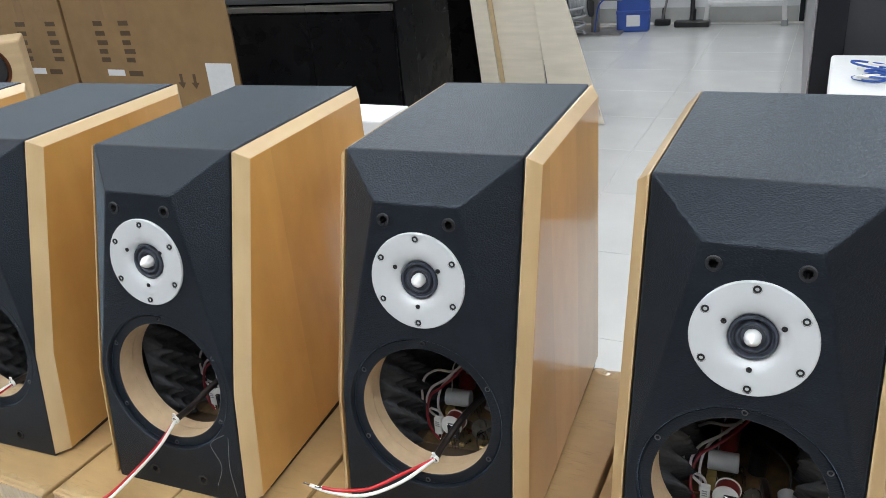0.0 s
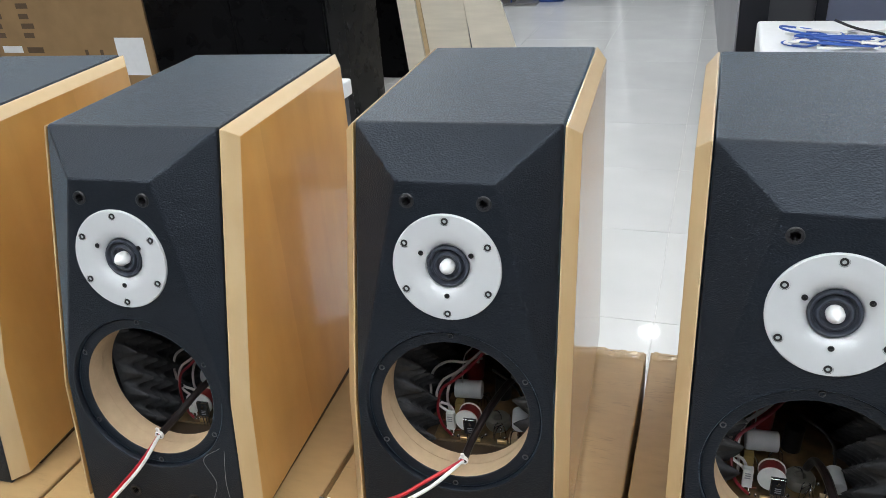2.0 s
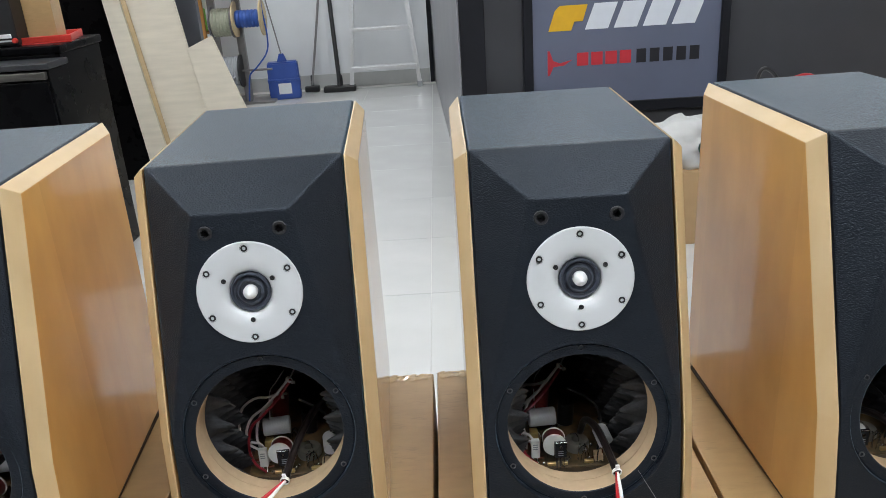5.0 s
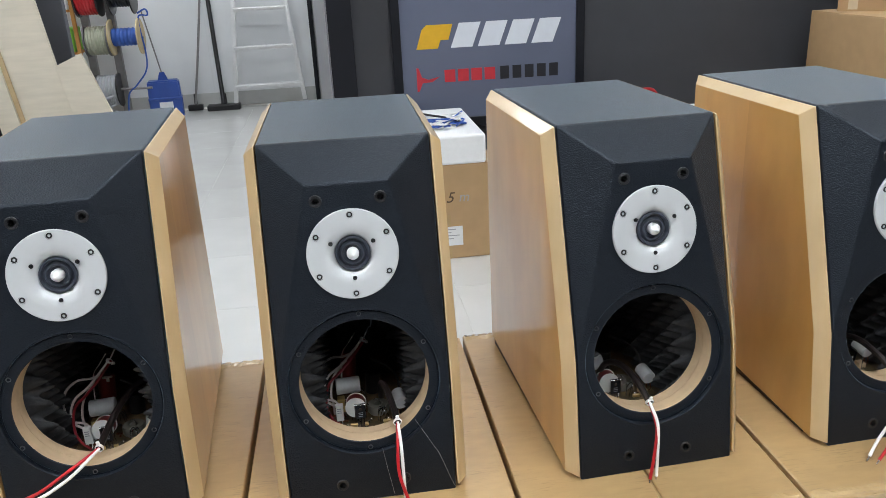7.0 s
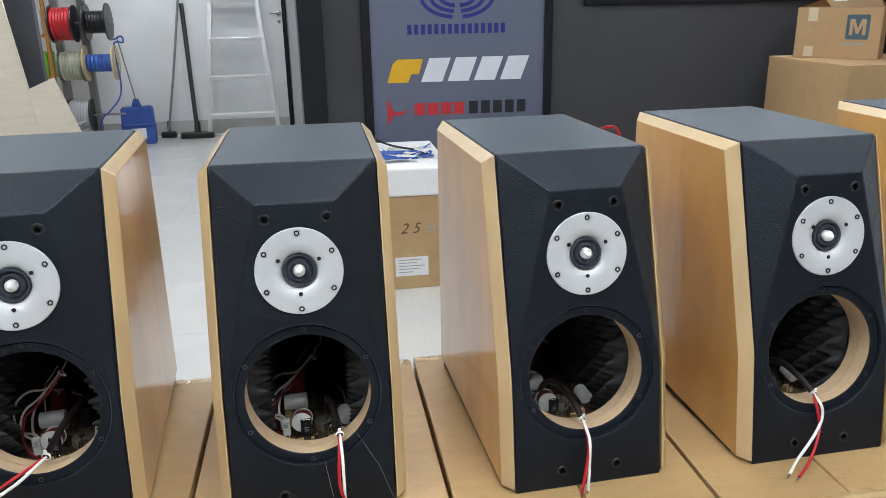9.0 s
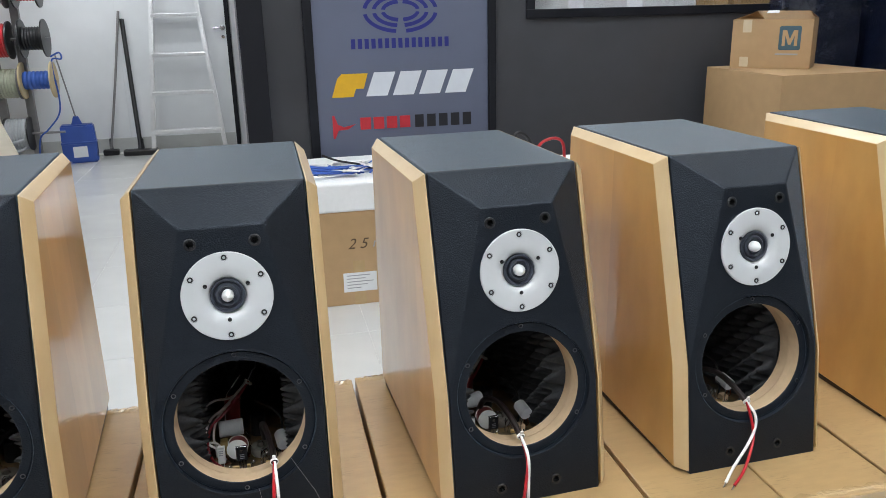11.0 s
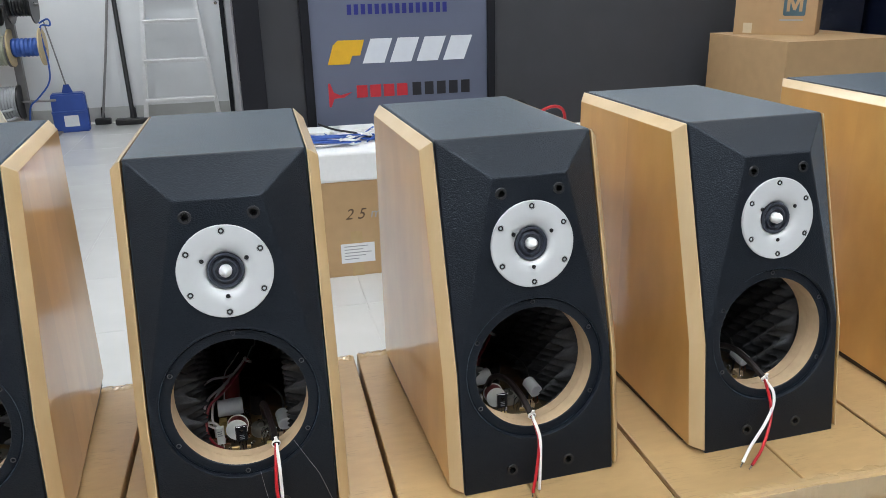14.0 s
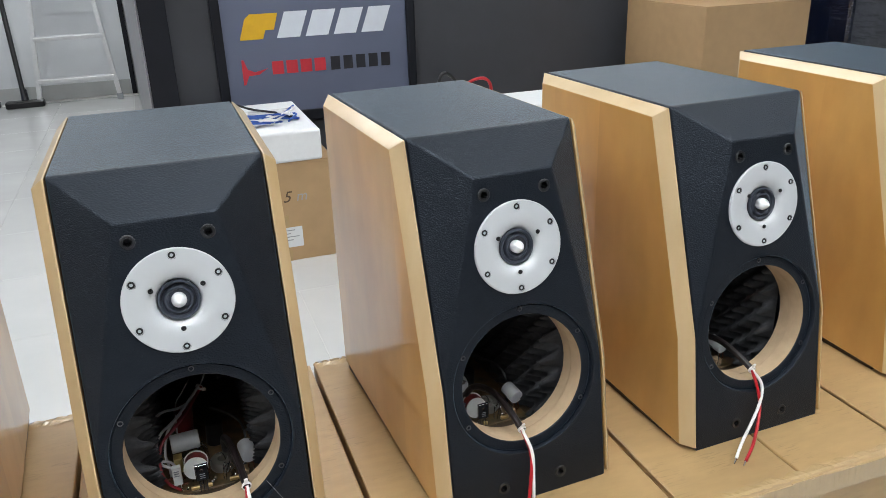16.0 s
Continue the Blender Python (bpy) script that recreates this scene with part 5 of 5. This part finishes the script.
def sheet(name, outline, y, thick, label, lean=7.0, mat=PALEWOOD):
    """A leaning board: outline in x, z at depth y, tipped back about its foot."""
    bm = bmesh.new()
    plate(bm, [(x, z / math.cos(radians(lean))) for x, z in outline], thick, Matrix(((1, 0, 0, 0), (0, 0, -1, 0), (0, 1, 0, 0), (0, 0, 0, 1))))
    bmesh.ops.bevel(bm, geom=bm.edges[:], offset=0.0015, segments=1, affect="EDGES")
    return solid(name, bm, mat, label, "board", "leaning boards", m=pose(0, y, 0, -lean, 0, 0))


sheet("plywood_board", [(-1.690, 0.004), (-1.400, 0.004), (-1.460, 0.42), (-1.507, 0.72), (-1.540, 0.92), (-1.578, 1.15), (-1.615, 1.40), (-1.665, 1.75), (-1.975, 1.75)], PY, 0.018, "wide pale plywood board leaning with others")
sheet("plywood_board", [(-1.785, 0.004), (-1.665, 0.004), (-1.966, 1.75), (-2.040, 1.75)], PY - 0.03, 0.022, "narrow pale plywood board leaning with others")
# Separate strip added to show the narrow board's tan edge.
sheet("wooden_strip", [(-1.662, 0.004), (-1.636, 0.004), (-1.937, 1.75), (-1.963, 1.75)], PY - 0.03, 0.010, "tan strip added as the narrow board's thick edge", mat=TANWOOD)
sheet("plywood_offcut", [(-1.355, 0.004), (-1.060, 0.004), (-1.362, 0.84), (-1.505, 0.78)], PY - 0.06, 0.018, "short pointed plywood offcut leaning on a board")
bm = bmesh.new()
box(bm, (-2.3, 4.36, 0), (-1.605, 4.42, 2.1), 0.003)
solid("room_divider", bm, material("slate_grey_panel", (0.10, 0.105, 0.125), 0.5, vary=0.1, vary_scale=4), "tall slate grey room divider behind the boards", "divider")

# ---- shelf with wire spools ----
SHELFWOOD = material("orange_shelf_wood", (0.50, 0.24, 0.06), 0.5, vary=0.2, vary_scale=8, stretch=(1, 1, 0.2))
t = thing("shelf_rack", "orange wooden shelf rack with tools", "shelf")
for z in (0.25, 0.60, 0.95, 1.30, 1.65):
    bm = bmesh.new()
    box(bm, (-2.55, 6.45, z), (-2.20, 6.80, z + 0.02), 0.002)
    part("board", bm, SHELFWOOD, t)
for x in (-2.58, -2.20):
    for y in (6.45, 6.79):
        bm = bmesh.new()
        box(bm, (x, y, 0), (x + 0.03, y + 0.03, 1.9), 0.002)
        part("post", bm, SHELFWOOD, t)
LIME = material("lime_plastic", (0.22, 0.55, 0.05), 0.45, vary=0.1, vary_scale=20)
for z, mat, label in ((0.62, LIME, "lime green box on the shelf"), (0.97, PAPER, "white bottle box on the shelf"), (1.32, GREYINK, "grey box on the shelf")):
    bm = bmesh.new()
    box(bm, (-2.42, 6.47, z), (-2.22, 6.72, z + 0.20), 0.01, 2)
    solid("shelf_box", bm, mat, label, "box", "boxes on the shelf")

t = thing("spool_stand", "grey steel stand with posts for wire spools", "stand")
RACKSTEEL = material("grey_steel_tube", (0.28, 0.27, 0.27), 0.45, metal=0.5, vary=0.15, vary_scale=20)
for x, y in ((-2.115, 6.52), (-1.855, 6.36)):
    bm = bmesh.new()
    box(bm, (x - 0.032, y, 0.0), (x + 0.032, y + 0.05, 1.75), 0.004)
    part("post", bm, RACKSTEEL, t)
bm = bmesh.new()
box(bm, (-2.15, 6.30, 0), (-1.62, 6.60, 0.02), 0.003)
part("foot", bm, RACKSTEEL, t)
for z in (0.30, 0.72, 1.065, 1.45):
    bm = bmesh.new()
    tube(bm, [(-2.10, 6.30, z), (-1.85, 6.30, z), (-1.60, 6.30, z)], 0.010, 10, 2)
    part("bar", bm, RACKSTEEL, t)


def spool(x, z, r, w, flange, winding, label, core=0.6):
    t = thing("wire_spool", label, "spool", pose(x, 6.30, z, 0, 90, 0), "wire spools on the stand")
    for h in (0, w - 0.012):
        bm = bmesh.new()
        lathe(bm, [(0.014, h), (r, h), (r, h + 0.012), (0.014, h + 0.012)], 28, None, True)
        part("flange", bm, flange, t)
    bm = bmesh.new()
    prof = [(0.016, 0.013)]
    n = 14
    for i in range(n + 1):
        prof.append((r * core + 0.006 * (i % 2), 0.014 + (w - 0.028) * i / n))
    lathe(bm, prof + [(0.016, w - 0.013)], 28)
    part("winding", bm, winding, t)


GREYFLANGE = material("grey_flange", (0.14, 0.13, 0.14), 0.5, vary=0.2, vary_scale=20)
SAGE = material("sage_wire", (0.36, 0.37, 0.28), 0.5, vary=0.15, vary_scale=40)
WOODFLANGE = material("pale_wood_flange", (0.60, 0.47, 0.27), 0.6, vary=0.15, vary_scale=12)
spool(-2.085, 1.058, 0.150, 0.190, BLACKPLASTIC, WIRERED, "black spool full of red wire", 0.86)
spool(-1.815, 1.068, 0.152, 0.185, BLACKPLASTIC, BLACKPLASTIC, "black spool of black wire", 0.58)
spool(-2.065, 0.716, 0.132, 0.195, GREYFLANGE, SAGE, "grey spool full of sage coloured wire", 0.86)
spool(-1.862, 0.735, 0.148, 0.245, WOODFLANGE, WIREBLUE, "pale wooden spool with little blue wire", 0.47)
spool(-2.07, 1.45, 0.145, 0.190, GREYFLANGE, BLACKPLASTIC, "grey spool of dark wire", 0.7)
spool(-1.82, 1.45, 0.145, 0.190, BLACKPLASTIC, WIRERED, "black spool of red wire", 0.6)
spool(-2.05, 0.300, 0.140, 0.190, BLACKPLASTIC, GREYINK, "black spool of loosely wound pale cord", 0.9)
tangle("hanging_cable", "loop of blue cable hanging from the spool stand", WIREBLUE,
       [(-1.62, 6.30, 0.92), (-1.55, 6.29, 0.95), (-1.54, 6.29, 0.90), (-1.62, 6.30, 0.88), (-1.60, 6.28, 0.60), (-1.62, 6.27, 0.45), (-1.72, 6.27, 0.33), (-1.80, 6.28, 0.25), (-1.84, 6.30, 0.03)], 0.007)
tangle("cable_coil", "grey coil of cable on the floor", GREYINK, [(-2.0 + 0.10 * math.cos(k), 6.2 + 0.08 * math.sin(k), 0.04 + 0.012 * k) for k in range(0, 22)], 0.012)

# ---- dustpan, brooms, ladder ----
BLUE = material("blue_plastic", (0.035, 0.095, 0.40), 0.4, vary=0.15, vary_scale=10, stain=0.15)
t = thing("dustpan", "blue plastic upright dustpan with a wire handle on the floor", "dustpan", pose(-1.55, 6.52, 0, 0, 0, 8))
bm = bmesh.new()
plate(bm, [(-0.14, 0.0), (0.14, 0.0), (0.13, 0.17), (0.14, 0.18), (0.135, 0.33), (-0.135, 0.33), (-0.14, 0.18), (-0.13, 0.17)], 0.14, Matrix(((1, 0, 0, 0), (0, 0, -1, 0.07), (0, 1, 0, 0), (0, 0, 0, 1))))
bmesh.ops.bevel(bm, geom=bm.edges[:], offset=0.012, segments=2, affect="EDGES")
part("body", bm, BLUE, t)
bm = bmesh.new()
box(bm, (-0.145, -0.078, 0.165), (0.145, 0.072, 0.185), 0.006)
part("rib", bm, BLUE, t)
bm = bmesh.new()
plate(bm, [(-0.045, 0.33), (0.045, 0.33), (0.02, 0.40), (-0.02, 0.40)], 0.03, Matrix(((1, 0, 0, 0), (0, 0, -1, 0.015), (0, 1, 0, 0), (0, 0, 0, 1))))
part("socket", bm, BLUE, t)
bm = bmesh.new()
box(bm, (-0.055, -0.0730, 0.05), (0.06, -0.0705, 0.145))
part("sticker", bm, PAPER, t, "pale sticker")
bm = bmesh.new()
tube(bm, [(0, 0, 0.39), (-0.04, 0.0, 0.65), (-0.085, 0.01, 0.93)], 0.006, 8)
part("handle", bm, RACKSTEEL, t, "thin metal handle")


def broom(x0, x1, y, top, label, head, r, mat, hd):
    t = thing("broom", label, "broom", None, "brooms against the wall")
    bm = bmesh.new()
    tube(bm, [(x0, y, 0.06), ((x0 + x1) / 2, (y + BACK_Y - 0.022) / 2, top / 2), (x1, BACK_Y - 0.022, top)], r, 10)
    part("handle", bm, mat, t)
    bm = bmesh.new()
    lathe(bm, [(r, 0), (r * 1.5, 0.0), (r * 1.3, 0.09), (r, 0.1)], 10, pose(x0, y + 0.02, 0.05, -12, 0, 0))
    part("socket", bm, BLACKPLASTIC, t)
    bm = bmesh.new()
    box(bm, (x0 - head, y - hd, 0), (x0 + head, y + hd, 0.055), 0.012, 2)
    part("head", bm, BLACKPLASTIC, t, "black brush head")


broom(-1.345, -1.145, 6.78, 1.27, "grey-handled narrow broom leaning on the wall", 0.07, 0.011, RACKSTEEL, 0.03)
broom(-1.075, -1.125, 6.70, 1.20, "black-handled floor broom leaning on the wall", 0.15, 0.020, BLACKPLASTIC, 0.05)

t = thing("ladder", "aluminium step ladder folded against the wall", "ladder")
ALLOY = material("brushed_aluminium", (0.78, 0.79, 0.81), 0.32, metal=0.7, vary=0.08, vary_scale=30)
LY = 6.72


def rail_x(side, z):
    return -0.965 + 0.085 * z if side < 0 else -0.325 - 0.100 * z


for side in (-1, 1):
    bm = bmesh.new()
    a, b = (rail_x(side, 0), LY, 0.03), (rail_x(side, 2.0), LY + 0.20, 2.0)
    w = 0.018
    tmp = bmesh.new()
    lo = [tmp.verts.new((a[0] + dx, a[1] + dy, a[2])) for dx, dy in ((-w, -0.03), (w, -0.03), (w, 0.03), (-w, 0.03))]
    hi = [tmp.verts.new((b[0] + dx, b[1] + dy, b[2])) for dx, dy in ((-w, -0.03), (w, -0.03), (w, 0.03), (-w, 0.03))]
    tmp.faces.new(lo[::-1])
    tmp.faces.new(hi)
    for i in range(4):
        tmp.faces.new((lo[i], lo[(i + 1) % 4], hi[(i + 1) % 4], hi[i]))
    add(bm, tmp)
    part("rail", bm, ALLOY, t)
    bm = bmesh.new()
    box(bm, (a[0] - 0.024, LY - 0.036, 0), (a[0] + 0.024, LY + 0.036, 0.05), 0.004)
    part("foot", bm, GREYINK, t, "grey plastic foot")
for z in (0.212, 0.555, 0.895, 1.238, 1.58, 1.92):
    bm = bmesh.new()
    y = LY + 0.1 * z
    box(bm, (rail_x(-1, z), y - 0.05, z - 0.032), (rail_x(1, z), y + 0.04, z), 0.004)
    for k in range(4):
        box(bm, (rail_x(-1, z) + 0.01, y - 0.045 + 0.02 * k, z), (rail_x(1, z) - 0.01, y - 0.037 + 0.02 * k, z + 0.003))
    part("step", bm, ALLOY, t, "ribbed aluminium step")

# ---- floor tiles ----
JX, JY, TS = 0.39, 2.02, 0.60
base = {}
for i in range(-9, 9):
    for j in range(-9, 9):
        x0, y0 = JX + i * TS, JY + j * TS
        if x0 < X0 or x0 + TS > X1 or y0 < Y0 or y0 + TS > Y1 + 0.3:
            continue
        near = -3.0 <= x0 <= 1.6 and y0 > 0.2
        if near:
            if "tile" not in base:
                bm = bmesh.new()
                box(bm, (0.0008, 0.0008, -0.010), (TS - 0.0008, TS - 0.0008, 0.0), 0.0006, 1)
                me = mesh_of(bm, "tile")
                me.materials.append(TILE)
                base["tile"] = me
            ob = new("tile", base["tile"])
            ob.parent = floor
            ob.location = (x0, y0, 0)
        else:
            base.setdefault("rest", []).append((x0, y0))
bm = bmesh.new()
for x0, y0 in base["rest"]:
    box(bm, (x0 + 0.0008, y0 + 0.0008, -0.010), (x0 + TS - 0.0008, y0 + TS - 0.0008, 0.0))
part("tiles_beyond", bm, TILE, floor, "polished white tiles")["kind"] = "stuff"
